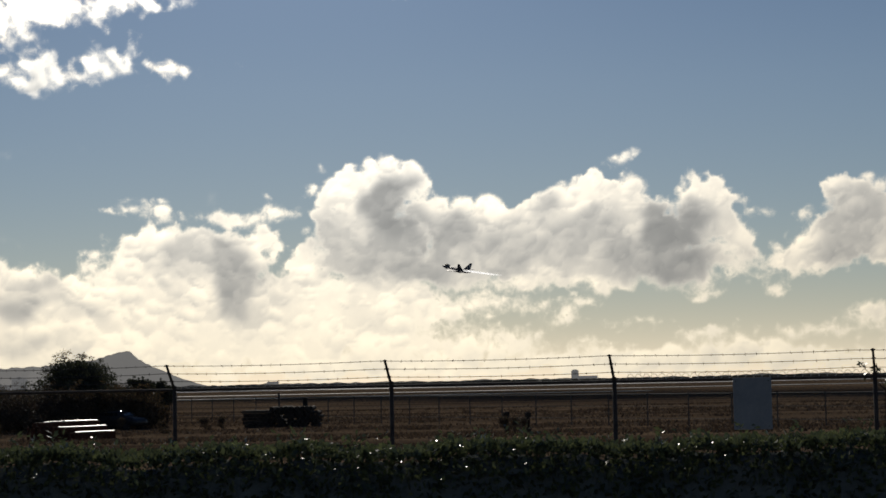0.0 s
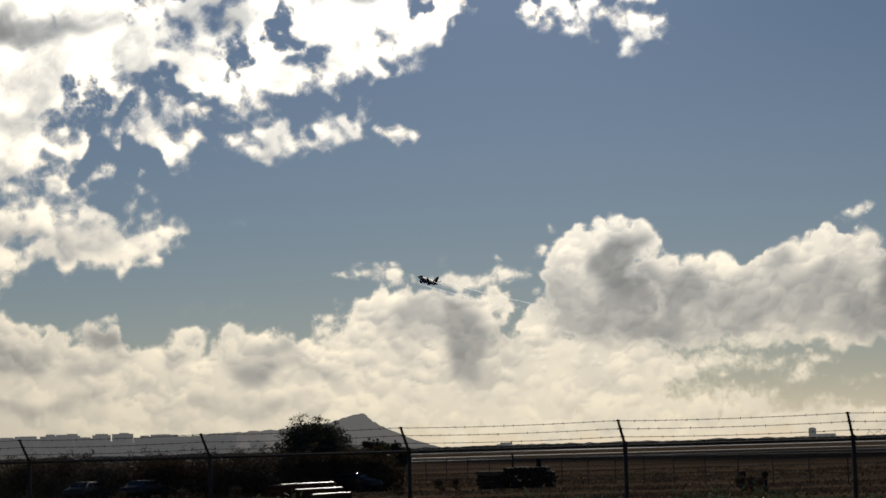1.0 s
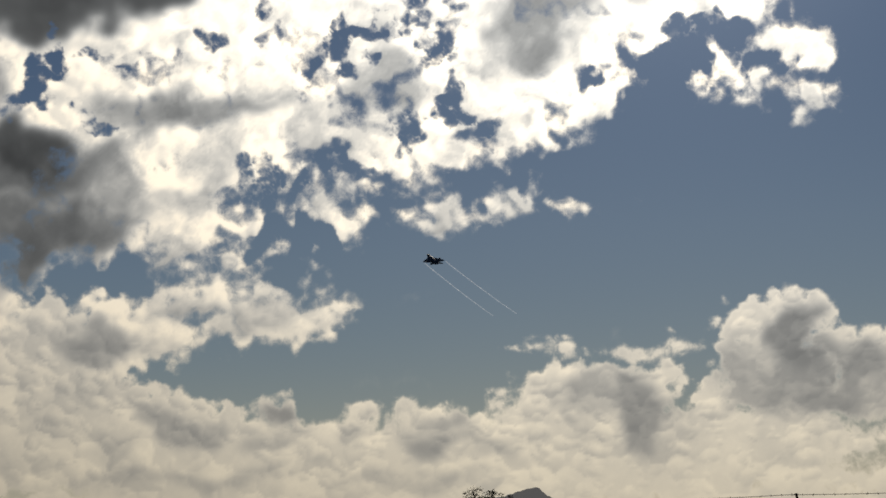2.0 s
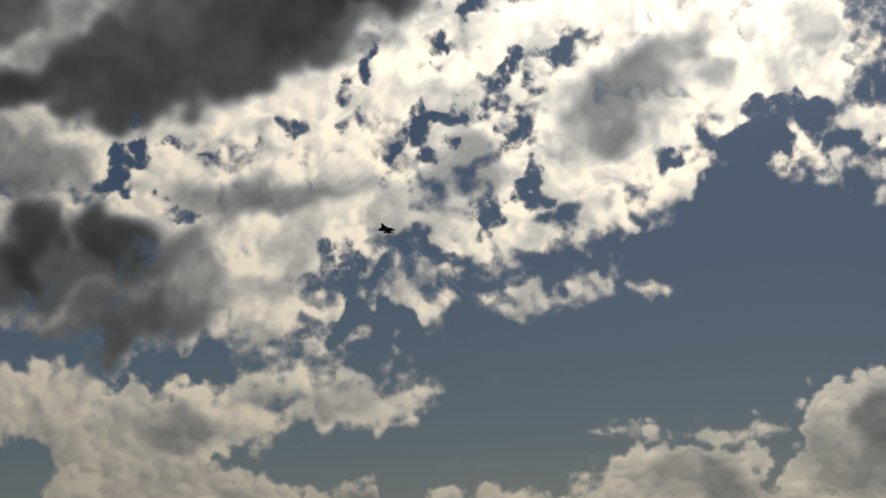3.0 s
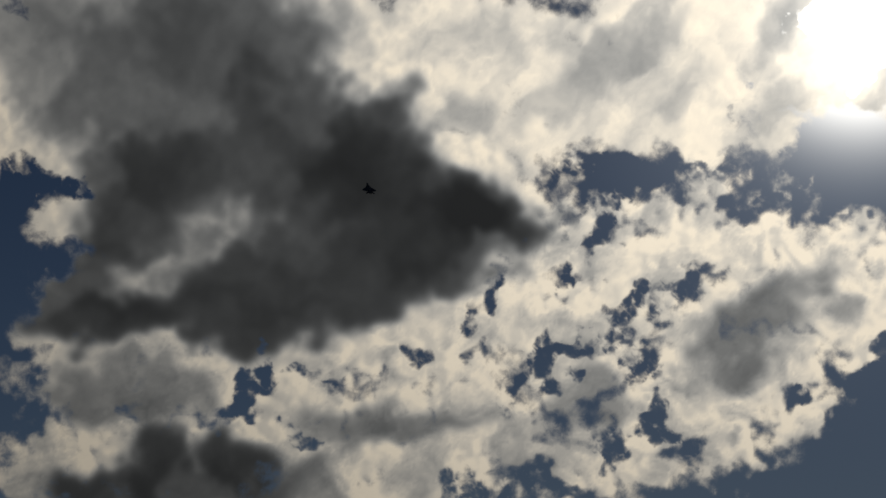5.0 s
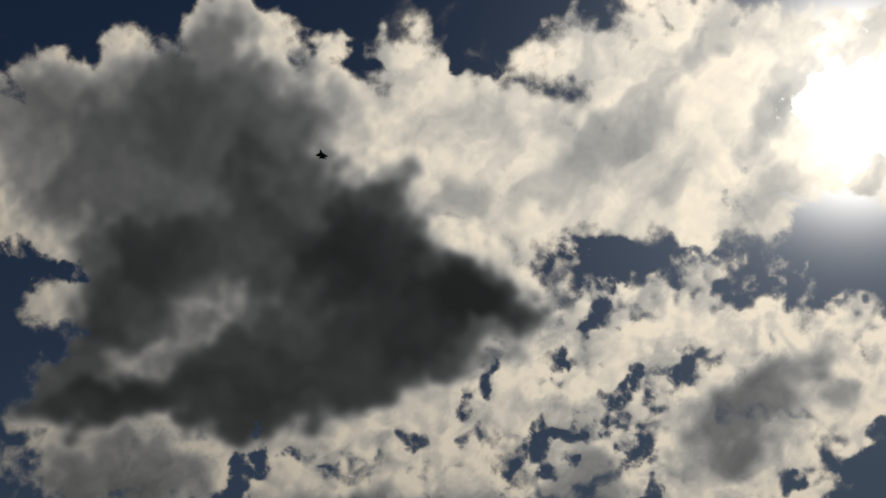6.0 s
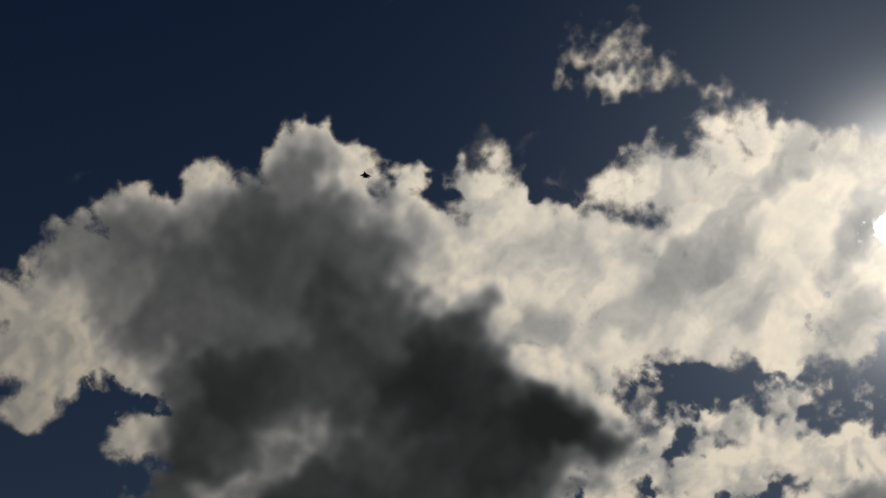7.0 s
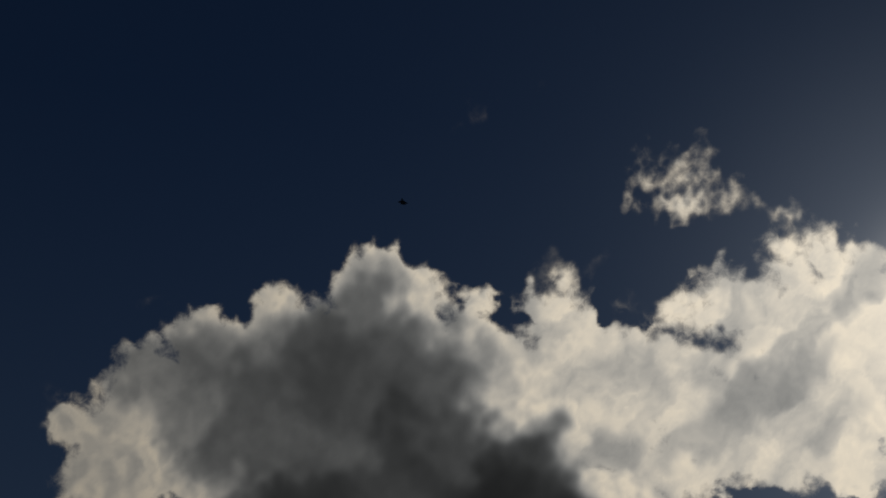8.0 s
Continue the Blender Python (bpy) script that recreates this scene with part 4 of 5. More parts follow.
def build_dry_grass():
    r = random.Random(3)
    verts, faces = [], []
    for _ in range(16000):
        y = 88 + 150 * r.random() ** 1.5
        x = y * (-0.47 + 0.75 * r.random())
        if noise.noise((x * 0.008, y * 0.09, 3)) < 0.3 * r.random() - 0.12:
            continue
        h = 0.10 + 0.17 * r.random() + 0.22 * max(0, noise.noise((x * 0.2, y * 0.2, 8)))
        z = land(x, y) - 0.03
        for _b in range(5):
            a, s = r.random() * 6.28, 0.07 + 0.07 * r.random()
            bx, by = x + r.gauss(0, 0.25), y + r.gauss(0, 0.25)
            lx, ly = r.gauss(0, 0.16), r.gauss(0, 0.16)
            i = len(verts)
            verts += [(bx - s * math.cos(a), by - s * math.sin(a), z), (bx + s * math.cos(a), by + s * math.sin(a), z), (bx + lx, by + ly, z + h)]
            faces.append((i, i + 1, i + 2))
    me = mesh_from("dry_grass", verts, faces)
    me.materials.append(M_STRAW)
    tagged(new("dry_grass", me), "tufts of tall dry straw-yellow grass on the field", "grass", kind="stuff")


def build_mountain():
    xs = np.arange(-1500, -430, 5.0)
    ridge = np.interp(xs, [-1500, -1290, -1100, -990, -890, -786, -757, -700, -674, -653, -640, -632, -624, -610, -588, -563, -528, -480, -445], [20, 26, 34, 43, 48, 52, 57, 61, 69, 75, 78, 79, 74, 60, 50, 40, 23, 7, -4])
    verts, faces, w = [], [], len(xs)
    depth = [0, 0.25, 0.5, 0.75, 1.0, 1.35, 1.8]
    for d in depth:
        k = d if d <= 1 else max(0, 1.8 - d) / 0.8
        for x, h in zip(xs, ridge):
            n = 3.0 * noise.noise((x * 0.02, d * 3, 0)) + 2.2 * noise.noise((x * 0.06, d * 5, 4)) + 2.0 * noise.noise((x * 0.13, d, 9))
            verts.append((x, 3660 + 240 * d + 20 * noise.noise((x * 0.01, d, 2)), (h + n * min(1, h / 30)) * k ** 0.8 - 2))
    for j in range(len(depth) - 1):
        faces += [(j * w + i, j * w + i + 1, (j + 1) * w + i + 1, (j + 1) * w + i) for i in range(w - 1)]
    me = mesh_from("mountain", verts, faces)
    me.polygons.foreach_set("use_smooth", [True] * len(me.polygons))
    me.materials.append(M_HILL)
    tagged(new("mountain", me), "hazy grey volcanic mountain with a sloping ridge", "mountain", kind="structure")


def building(x0, x1, top, tops=(), y=3000.0):
    """A far block from x0 to x1 with lift houses on its roof: (share along, share wide, metres high)."""
    empty = tagged(new("apartment_building"), "hazy grey apartment block on the far skyline", "building", "skyline")
    empty.location = ((x0 + x1) / 2, y, 0)
    w = x1 - x0
    bm = bmesh.new()
    add_box(bm, (w, 40, top), pose(0, 0, top / 2))
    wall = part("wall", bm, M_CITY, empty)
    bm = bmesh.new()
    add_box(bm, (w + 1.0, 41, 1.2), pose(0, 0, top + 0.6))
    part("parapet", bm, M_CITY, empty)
    for a, s, h in tops:
        bm = bmesh.new()
        add_box(bm, (w * s, 24, h), pose(w * (a - 0.5), 0, top + 1.2 + h / 2), 0.4)
        part("lift_house", bm, M_CITY, empty)
    # rows of windows, one band a storey
    for k in range(1, int(top / 3.6)):
        bm = bmesh.new()
        add_box(bm, (w * 0.92, 0.6, 1.3), pose(0, -20.3, k * 3.6))
        part("window_band", bm, M_CITY_DARK, wall)


# window bands glow a little too, in imitation of haze
M_CITY_DARK = painted_haze("windows_haze_glow", (0.05, 0.06, 0.07), (0.95, 0.95, 0.95), 0.56)


def build_city():
    building(-1181, -1089, 51, ((0.72, 0.28, 3), (0.86, 0.1, 2.5), (0.5, 0.2, 1.5)))
    building(-1084, -1004, 34, ((0.3, 0.3, 3), (0.75, 0.35, 4), (0.5, 0.5, 1.5)))
    building(-994, -942, 37, ((0.2, 0.15, 3), (0.6, 0.3, 2), (0.88, 0.2, 3)))
    building(-938, -906, 32, ((0.3, 0.4, 2),))
    building(-922, -904, 37, ((0.5, 0.8, 2),), 3040)
    building(-900, -888, 27, ())
    building(-890, -867, 38, ((0.6, 0.4, 1.5),), 3040)
    building(-862, -852, 20, ((0.5, 0.6, 3),))
    building(-844, -760, 31, ((0.15, 0.1, 3), (0.45, 0.3, 4), (0.7, 0.1, 3)))
    building(-757, -690, 30, ((0.4, 0.3, 2),))
    building(-1232, -1190, 30, ((0.5, 0.4, 5),))
    building(-1300, -1240, 26, ((0.5, 0.4, 4),))
    # the low town in front of the blocks
    r = random.Random(9)
    x = -1320.0
    while x < -640:
        w = 18 + 40 * r.random()
        h = 9 + 14 * r.random()
        house = tagged(new("low_building"), "low hazy grey town building", "building", "skyline")
        house.location = (x + w / 2, 2900 + 30 * r.random(), 0)
        bm = bmesh.new()
        add_box(bm, (w, 20, h), pose(0, 0, h / 2), 0.3)
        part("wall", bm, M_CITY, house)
        bm = bmesh.new()
        add_box(bm, (w * 0.35, 10, 2.5), pose(w * (r.random() - 0.5) * 0.5, 0, h + 1.25), 0.3)
        part("roof_box", bm, M_CITY, house)
        x += w * (0.8 + 0.3 * r.random())


def build_far_woods():
    r = random.Random(5)
    bm = bmesh.new()
    x = -900.0
    while x < 700:
        s = 3 + 9 * r.random() ** 2
        y = 1750 + 120 * r.random()
        bmesh.ops.create_icosphere(bm, subdivisions=1, radius=1.0, matrix=pose(x, y, 2.2, 0, 0, r.random() * 360) @ Matrix.Diagonal((s * 2.2, s, 0.9 + 0.12 * s + 1.2 * max(0, noise.noise((x * 0.012, 0, 0))), 1)))
        x += s * 1.2
    for v in bm.verts:
        v.co += 0.7 * Vector((r.gauss(0, 1), r.gauss(0, 1), r.gauss(0, 0.2)))
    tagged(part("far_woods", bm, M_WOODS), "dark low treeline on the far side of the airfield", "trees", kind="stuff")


def build_tower():
    t = tagged(new("control_tower"), "small hazy control tower on the horizon", "tower")
    t.location = (165, 2500, 0)
    bm = bmesh.new()
    add_box(bm, (9, 9, 10), pose(0, 0, 5.0), 0.3)
    part("shaft", bm, M_CITY, t)
    bm = bmesh.new()
    bmesh.ops.create_cone(bm, cap_ends=True, segments=8, radius1=4.6, radius2=4.9, depth=3.4, matrix=pose(0, 0, 11.7))
    part("cabin", bm, M_CITY_DARK, t)
    bm = bmesh.new()
    bmesh.ops.create_cone(bm, cap_ends=True, segments=8, radius1=4.2, radius2=2.6, depth=1.6, matrix=pose(0, 0, 14.2))
    part("roof", bm, M_CITY, t)
    hall = tagged(new("hangar"), "low hazy hangar beside the control tower", "hangar")
    hall.location = (180, 2500, 0)
    bm = bmesh.new()
    add_box(bm, (26, 20, 6.0), pose(0, 0, 3.0), 0.4)
    part("wall", bm, M_CITY, hall)
    bm = bmesh.new()
    add_box(bm, (27, 21, 0.9), pose(0, 0, 6.45), 0.3)
    part("roof", bm, M_CITY, hall)


def build_far_shed():
    shed = tagged(new("white_shed"), "small pale shed far off on the airfield's edge", "shed")
    shed.location = (-178, 2000, 0)
    bm = bmesh.new()
    add_box(bm, (15, 10, 5.0), pose(0, 0, 2.5), 0.5)
    part("wall", bm, M_CITY, shed)
    bm = bmesh.new()
    add_box(bm, (12, 11, 1.6), pose(2, 0, 5.6), 0.6)
    part("roof", bm, M_CITY_DARK, shed)


build_ground()
build_dry_grass()
build_mountain()
build_city()
build_far_woods()
build_tower()
build_far_shed()


# ---- fences ----
TURN = -16.0
FENCE = Matrix.Translation((-3.7, 26.5, 0)) @ pose(0, 0, 0, 0, 0, TURN)
GAP = 3.05
RAIL = 3.155


def build_fence():
    fence = tagged(new("perimeter_fence"), "galvanised chain-link security fence with leaning barbed-wire arms", "fence")
    fence.matrix_basis = FENCE
    x0, x1 = -5.5 * GAP, 5.5 * GAP
    for k in range(-5, 6):
        x = k * GAP + {0: 0.04, 1: 0.06, 2: -0.03, 3: 0.15}.get(k, 0.0)
        g = land(*(FENCE @ Vector((x, 0, 0))).xy)
        bm = bmesh.new()
        add_rod(bm, (0, 0, g - 0.3), (0, 0, RAIL + 0.02), 0.028, seg=10)
        bmesh.ops.create_uvsphere(bm, u_segments=8, v_segments=5, radius=0.036, matrix=pose(0, 0, RAIL + 0.03))
        post = part("post", bm, M_GALV, fence, smooth=True)
        post.location.x = x
        bm = bmesh.new()
        lean = -0.01 if k != 3 else 0.0
        add_rod(bm, (0, 0, RAIL), (lean, -0.24, RAIL + 0.335), 0.019, 0.016, 6)
        for s in (0.35, 0.66, 0.97):
            add_rod(bm, (lean * s - 0.03, -0.24 * s, RAIL + 0.335 * s), (lean * s + 0.03, -0.24 * s, RAIL + 0.335 * s), 0.009, seg=5)
        part("barb_arm", bm, M_GALV, post)
    bm = bmesh.new()
    add_rod(bm, (x0, 0, RAIL), (x1, 0, RAIL), 0.021, seg=8)
    part("top_rail", bm, M_GALV, fence)
    r = random.Random(2)
    for s in (0.35, 0.66, 0.97):
        bm = bmesh.new()
        for k in range(-5, 5):
            xa, xb = k * GAP, (k + 1) * GAP
            pts = []
            for i in range(9):
                u = i / 8
                sag = 0.02 * 4 * u * (1 - u)
                pts.append(Vector((xa + (xb - xa) * u - 0.075 * s, -0.24 * s, RAIL + 0.335 * s - sag)))
            for a, b in zip(pts, pts[1:]):
                add_rod(bm, a, b, 0.0035, seg=4)
            n = 22
            for i in range(n):
                u = (i + 0.5) / n
                c = pts[0].lerp(pts[-1], u) - Vector((0, 0, 0.02 * 4 * u * (1 - u)))
                for q in range(2):
                    d = Vector((r.uniform(-0.5, 0.5), r.gauss(0, 1), r.gauss(0, 1))).normalized() * 0.02
                    add_rod(bm, c - d, c + d, 0.0025, seg=3)
        part("barbed_wire", bm, M_WIRE, fence)
    # woven links, each wire a thin strand leaning one way or the other
    verts, faces = [], []
    base, top, step = 0.9, RAIL + 0.055, 0.075
    h = top - base
    n = int((x1 - x0) / step)
    for i in range(n):
        for way in (1, -1):
            xa = x0 + i * step
            xb = xa + way * h * 0.85
            a, b = Vector((xa, 0.03 + 0.004 * way, base)), Vector((xb, 0.03 + 0.004 * way, top))
            if not x0 <= xb <= x1:
                b = a.lerp(b, 0.3)
            off = Vector((0.0008, 0, 0.0008 * way * -1))
            j = len(verts)
            verts += [a - off, a + off, b + off, b - off, a + Vector((0, 0.003, 0)), b + Vector((0, 0.003, 0))]
            faces += [(j, j + 1, j + 2, j + 3), (j + 1, j + 4, j + 5, j + 2), (j + 4, j, j + 3, j + 5)]
    me = mesh_from("chain_link", verts, faces)
    me.materials.append(M_WIRE)
    ob = new("chain_link", me)
    ob.parent = fence
    tagged(ob, kind="stuff")
    # twisted wire ends above the rail, coloured pale to imitate tips catching light
    bm = bmesh.new()
    x = x0
    while x < x1:
        tall = 0.11 if x > 6.2 else 0.055
        if x > 6.2 or noise.noise((x * 0.35, 0, 0)) > 0.05:
            loop = [(x, RAIL), (x + 0.012, RAIL + 0.55 * tall), (x + 0.035, RAIL + 0.8 * tall), (x + 0.065, RAIL + 0.78 * tall), (x + 0.09, RAIL + 0.5 * tall), (x + 0.10, RAIL)]
            for (xa, za), (xb, zb) in zip(loop, loop[1:]):
                add_rod(bm, (xa, 0.03, za), (xb, 0.03, zb), 0.0034, seg=3)
        x += 0.10
    tagged(part("wire_fringe", bm, M_GLINT_WIRE, fence), kind="stuff")


def build_sign():
    s = tagged(new("fence_sign"), "plain grey back of a rectangular sign wired to the fence", "sign")
    s.matrix_basis = Matrix.Translation((3.79, 24.28, 2.85)) @ pose(0, 0, 0, 0, 0, TURN)
    bm = bmesh.new()
    add_box(bm, (0.475, 0.006, 0.64), None, 0.002)
    part("panel", bm, M_SIGN, s)
    for x in (-0.2, 0.2):
        for z in (-0.28, 0.28):
            bm = bmesh.new()
            add_rod(bm, (x, -0.012, z), (x, 0.03, z), 0.006, seg=6)
            part("wire_tie", bm, M_GALV, s)


def build_field_fence():
    """The second fence stands out on the field, running nearer towards the right."""
    f = tagged(new("field_fence"), "low wire fence with thin steel posts out on the field", "fence")
    a, b = Vector((-42, 208)), Vector((34, 100))
    d = (b - a)
    n = int(d.length / 3.9)
    for i in range(n):
        p = a + d * (i / n)
        thick = 0.10 if abs(p.x + 14.5) < 3.3 and i % 2 == 0 else 0.045
        bm = bmesh.new()
        add_rod(bm, (0, 0, -0.3), (0, 0, 2.15 if thick < 0.1 else 2.5), thick, seg=7)
        post = part("post", bm, M_WIRE, f)
        post.location = (p.x, p.y, land(p.x, p.y))
    for h in (0.5, 1.3, 2.1):
        bm = bmesh.new()
        add_rod(bm, (a.x, a.y, h), (b.x, b.y, h), 0.016 if h < 2 else 0.035, seg=5)
        part("rail_wire", bm, M_WIRE, f)


build_fence()
build_sign()
build_field_fence()


# ---- plants ----
def leaf_cloud(verts, faces, r, centre, radius, count, size, flat=0.8):
    for _ in range(count):
        d = Vector((r.gauss(0, 1), r.gauss(0, 1), r.gauss(0, 1))).normalized() * radius * (0.45 + 0.6 * r.random())
        d.z *= flat
        c = centre + d
        u = Vector((r.gauss(0, 1), r.gauss(0, 1), r.gauss(0, 1))).normalized()
        v = u.orthogonal().normalized()
        s = size * (0.6 + 0.8 * r.random())
        j = len(verts)
        verts += [c - u * s, c + v * s * 0.42 + u * 0.1 * s, c + u * s, c - v * s * 0.42 + u * 0.1 * s]
        faces.append((j, j + 1, j + 2, j + 3))


def plant(name, label, category, height, width, clumps, leaves, size, material, seed, spread=0.5, group="", bare=0.35, bend=0.5):
    """A woody plant: a tapered trunk, limbs that fork, and clumps of leaves round the limbs' ends."""
    r = random.Random(seed)
    p = tagged(new(name), label, category, group)
    bm = bmesh.new()
    add_rod(bm, (0, 0, -0.2), (0.05 * height, 0, height * bare), 0.045 * height * 0.6, 0.03 * height * 0.6, 8)
    part("trunk", bm, M_STEM, p)
    bm = bmesh.new()
    verts, faces = [], []
    root = Vector((0.05 * height, 0, height * bare * 0.9))
    for i in range(clumps):
        a = 6.283 * (i + r.random() * 0.8) / clumps
        e = r.random() ** bend
        rad = width / 2 * (0.25 + 0.75 * r.random()) * (1 - 0.45 * e)
        tip = Vector((math.cos(a) * rad, math.sin(a) * rad, height * (bare + (0.92 - bare) * e)))
        mid = root.lerp(tip, 0.5) + Vector((r.gauss(0, 0.05), r.gauss(0, 0.05), 0.04)) * height
        add_rod(bm, root, mid, 0.012 * height, 0.008 * height, 5)
        add_rod(bm, mid, tip, 0.008 * height, 0.003 * height, 5)
        cr = width * (0.10 + 0.09 * r.random())
        leaf_cloud(verts, faces, r, tip, cr, leaves, size)
        leaf_cloud(verts, faces, r, tip.lerp(mid, 0.5), cr * 0.9, leaves // 2, size)
        for _ in range(3):
            out = tip + Vector((r.gauss(0, 1), r.gauss(0, 1), abs(r.gauss(0, 1)))).normalized() * cr * 1.25
            add_rod(bm, tip, out, 0.003 * height, 0.001 * height, 3)
            leaf_cloud(verts, faces, r, out, cr * 0.3, leaves // 12 + 2, size * 0.8)
    part("limbs", bm, M_STEM, p)
    me = mesh_from("crown", verts, faces)
    me.materials.append(material)
    ob = new("crown", me)
    ob.parent = p
    return p


def rest(ob, x, y, turn=0.0):
    ob.matrix_basis = pose(x, y, land(x, y) - 0.02, 0, 0, turn)
    return ob


def build_plants():
    rest(plant("thorn_tree", "dark spreading thorn tree beside the shrubs", "tree", 5.25, 8.0, 76, 330, 0.11, M_TREE, 4, bare=0.16, bend=0.95), -29.6, 158)
    rest(plant("round_shrub", "dark rounded shrub with upright twigs", "shrub", 4.0, 3.0, 20, 120, 0.12, M_TREE, 6, bare=0.12), -24.6, 158)
    rest(plant("round_shrub", "lower dark shrub with a flat top", "shrub", 3.9, 2.6, 16, 120, 0.12, M_TREE, 16, bare=0.12), -22.9, 160)
    kinds = [plant("field_shrub", "dense dark shrub with dry brown tips in the field", "shrub", 2.8, 6.2, 34, 170, 0.11, M_SHRUB, 20 + i, group="shrub row", bare=0.08, bend=0.9) for i in range(4)]
    spots = [(-31.5, 150), (-34.0, 148), (-36.6, 149), (-39.0, 147), (-41.5, 149), (-44.2, 146), (-46.6, 148), (-49.2, 150), (-27.8, 155), (-25.4, 154), (-52.0, 150), (-29.0, 152), (-32.6, 146), (-24.8, 155)]
    r = random.Random(8)
    for i, (x, y) in enumerate(spots):
        ob = kinds[i] if i < 4 else copy_thing(kinds[i % 4], Matrix())
        rest(ob, x, y, r.random() * 360)
    low = plant("low_weed", "low dark weed clump in the dry grass", "weed", 0.9, 1.2, 10, 40, 0.06, M_SHRUB, 31, group="weeds", bare=0.1)
    rest(low, 3.6, 121)
    for x, y in ((4.6, 117), (4.1, 119), (-17.2, 140), (-16.4, 143), (-24.6, 148.5), (-26.3, 147.5), (-33.0, 128), (-36.5, 126), (-30.0, 131), (-18.8, 130)):
        rest(copy_thing(low, Matrix()), x, y, r.random() * 360)
    # a sprig that has grown up against the fence
    sp = tagged(new("fence_sapling"), "thin leafy sapling growing through the fence", "sapling")
    rest(sp, 5.35, 24.1)
    bm = bmesh.new()
    verts, faces = [], []
    add_rod(bm, (0, 0, 0), (0.05, 0, 1.7), 0.014, 0.008, 6)
    g = Vector((0.05, 0, 1.7))
    for i, (dx, dz) in enumerate(((-0.28, 0.42), (-0.12, 0.36), (0.08, 0.44), (0.18, 0.34), (-0.2, 0.28), (0.02, 0.2))):
        tip = g + Vector((dx, 0.05 * (-1) ** i, dz - 0.1))
        add_rod(bm, g, tip, 0.006, 0.003, 4)
        leaf_cloud(verts, faces, r, tip, 0.06, 14, 0.035)
    part("stem", bm, M_STEM, sp)
    me = mesh_from("leaves", verts, faces)
    me.materials.append(M_LEAF)
    new("leaves", me).parent = sp


def build_hedge():
    h = tagged(new("hedge"), "dense dark green leafy hedge with ragged sunlit tips", "hedge")
    r = random.Random(12)
    x0, x1, y0 = -11.5, 7.5, 18.0

    def top(x):
        return 2.60 + 0.07 * noise.noise((x * 0.9, 0, 0)) + 0.05 * noise.noise((x * 2.7, 3, 0)) + 0.03 * noise.noise((x * 8.0, 3, 5))

    # inner mass
    n = 160
    verts, faces = [], []
    prof = ((-0.55, 0.0), (-0.62, 0.5), (-0.55, 0.86), (-0.3, 0.95), (0.3, 0.95), (0.6, 0.8), (0.6, 0.0))
    for i in range(n + 1):
        x = x0 + (x1 - x0) * i / n
        g = land(x, y0) - 0.05
        t = top(x) - 0.06
        for k, (py, pz) in enumerate(prof):
            verts.append((x, y0 + py + 0.08 * noise.noise((x * 2, k, 1)), g + (t - g) * pz + 0.05 * noise.noise((x * 3, k, 7))))
    w = len(prof)
    for i in range(n):
        faces += [(i * w + k, i * w + k + 1, (i + 1) * w + k + 1, (i + 1) * w + k) for k in range(w - 1)]
    me = mesh_from("inner_growth", verts, faces)
    me.materials.append(M_CORE)
    new("inner_growth", me).parent = h
    verts, faces = [], []

    def leaf(c, u, s, fold):
        v = u.cross(Vector((r.gauss(0, 1), r.gauss(0, 1), r.gauss(0, 1)))).normalized()
        j = len(verts)
        m = c + u * s * 0.5
        verts.extend([c, m + v * s * 0.26 + fold, c + u * s, m - v * s * 0.26 + fold])
        faces.append((j, j + 1, j + 2, j + 3))

    for _ in range(34000):
        x = x0 + (x1 - x0) * r.random()
        t = top(x)
        if r.random() < 0.55:
            z, y = t - 0.75 * r.random() ** 1.4, y0 - 0.66 + 0.14 * r.random()
        else:
            z, y = t - 0.06 + 0.07 * r.random(), y0 - 0.6 + 1.1 * r.random()
        c = Vector((x, y, z))
        u = Vector((r.gauss(0, 0.8), r.gauss(-0.25, 0.7), r.gauss(0.45, 0.7))).normalized()
        leaf(c, u, 0.045 + 0.05 * r.random(), Vector((0, 0, 0.006)))
    # shoots that stand out of the top
    bm = bmesh.new()
    for _ in range(620):
        x = x0 + (x1 - x0) * r.random()
        if noise.noise((x * 1.3, 9, 0)) < -0.25:
            continue
        c = Vector((x, y0 - 0.6 + 1.0 * r.random(), top(x) - 0.08))
        d = Vector((r.gauss(0, 0.3), r.gauss(0, 0.3), 1)).normalized()
        ln = 0.10 + 0.17 * r.random() ** 2
        add_rod(bm, c, c + d * ln, 0.003, 0.0015, 3)
        for k in range(7):
            u = (d * 0.5 + Vector((r.gauss(0, 0.8), r.gauss(0, 0.8), r.gauss(0, 0.4)))).normalized()
            leaf(c + d * ln * (0.25 + 0.12 * k), u, 0.05 + 0.03 * r.random(), Vector((0, 0, 0.004)))
    tagged(part("shoots", bm, M_STEM, h), kind="stuff")
    me = mesh_from("foliage", verts, faces)
    me.materials.append(M_LEAF)
    new("foliage", me).parent = h


build_plants()
build_hedge()


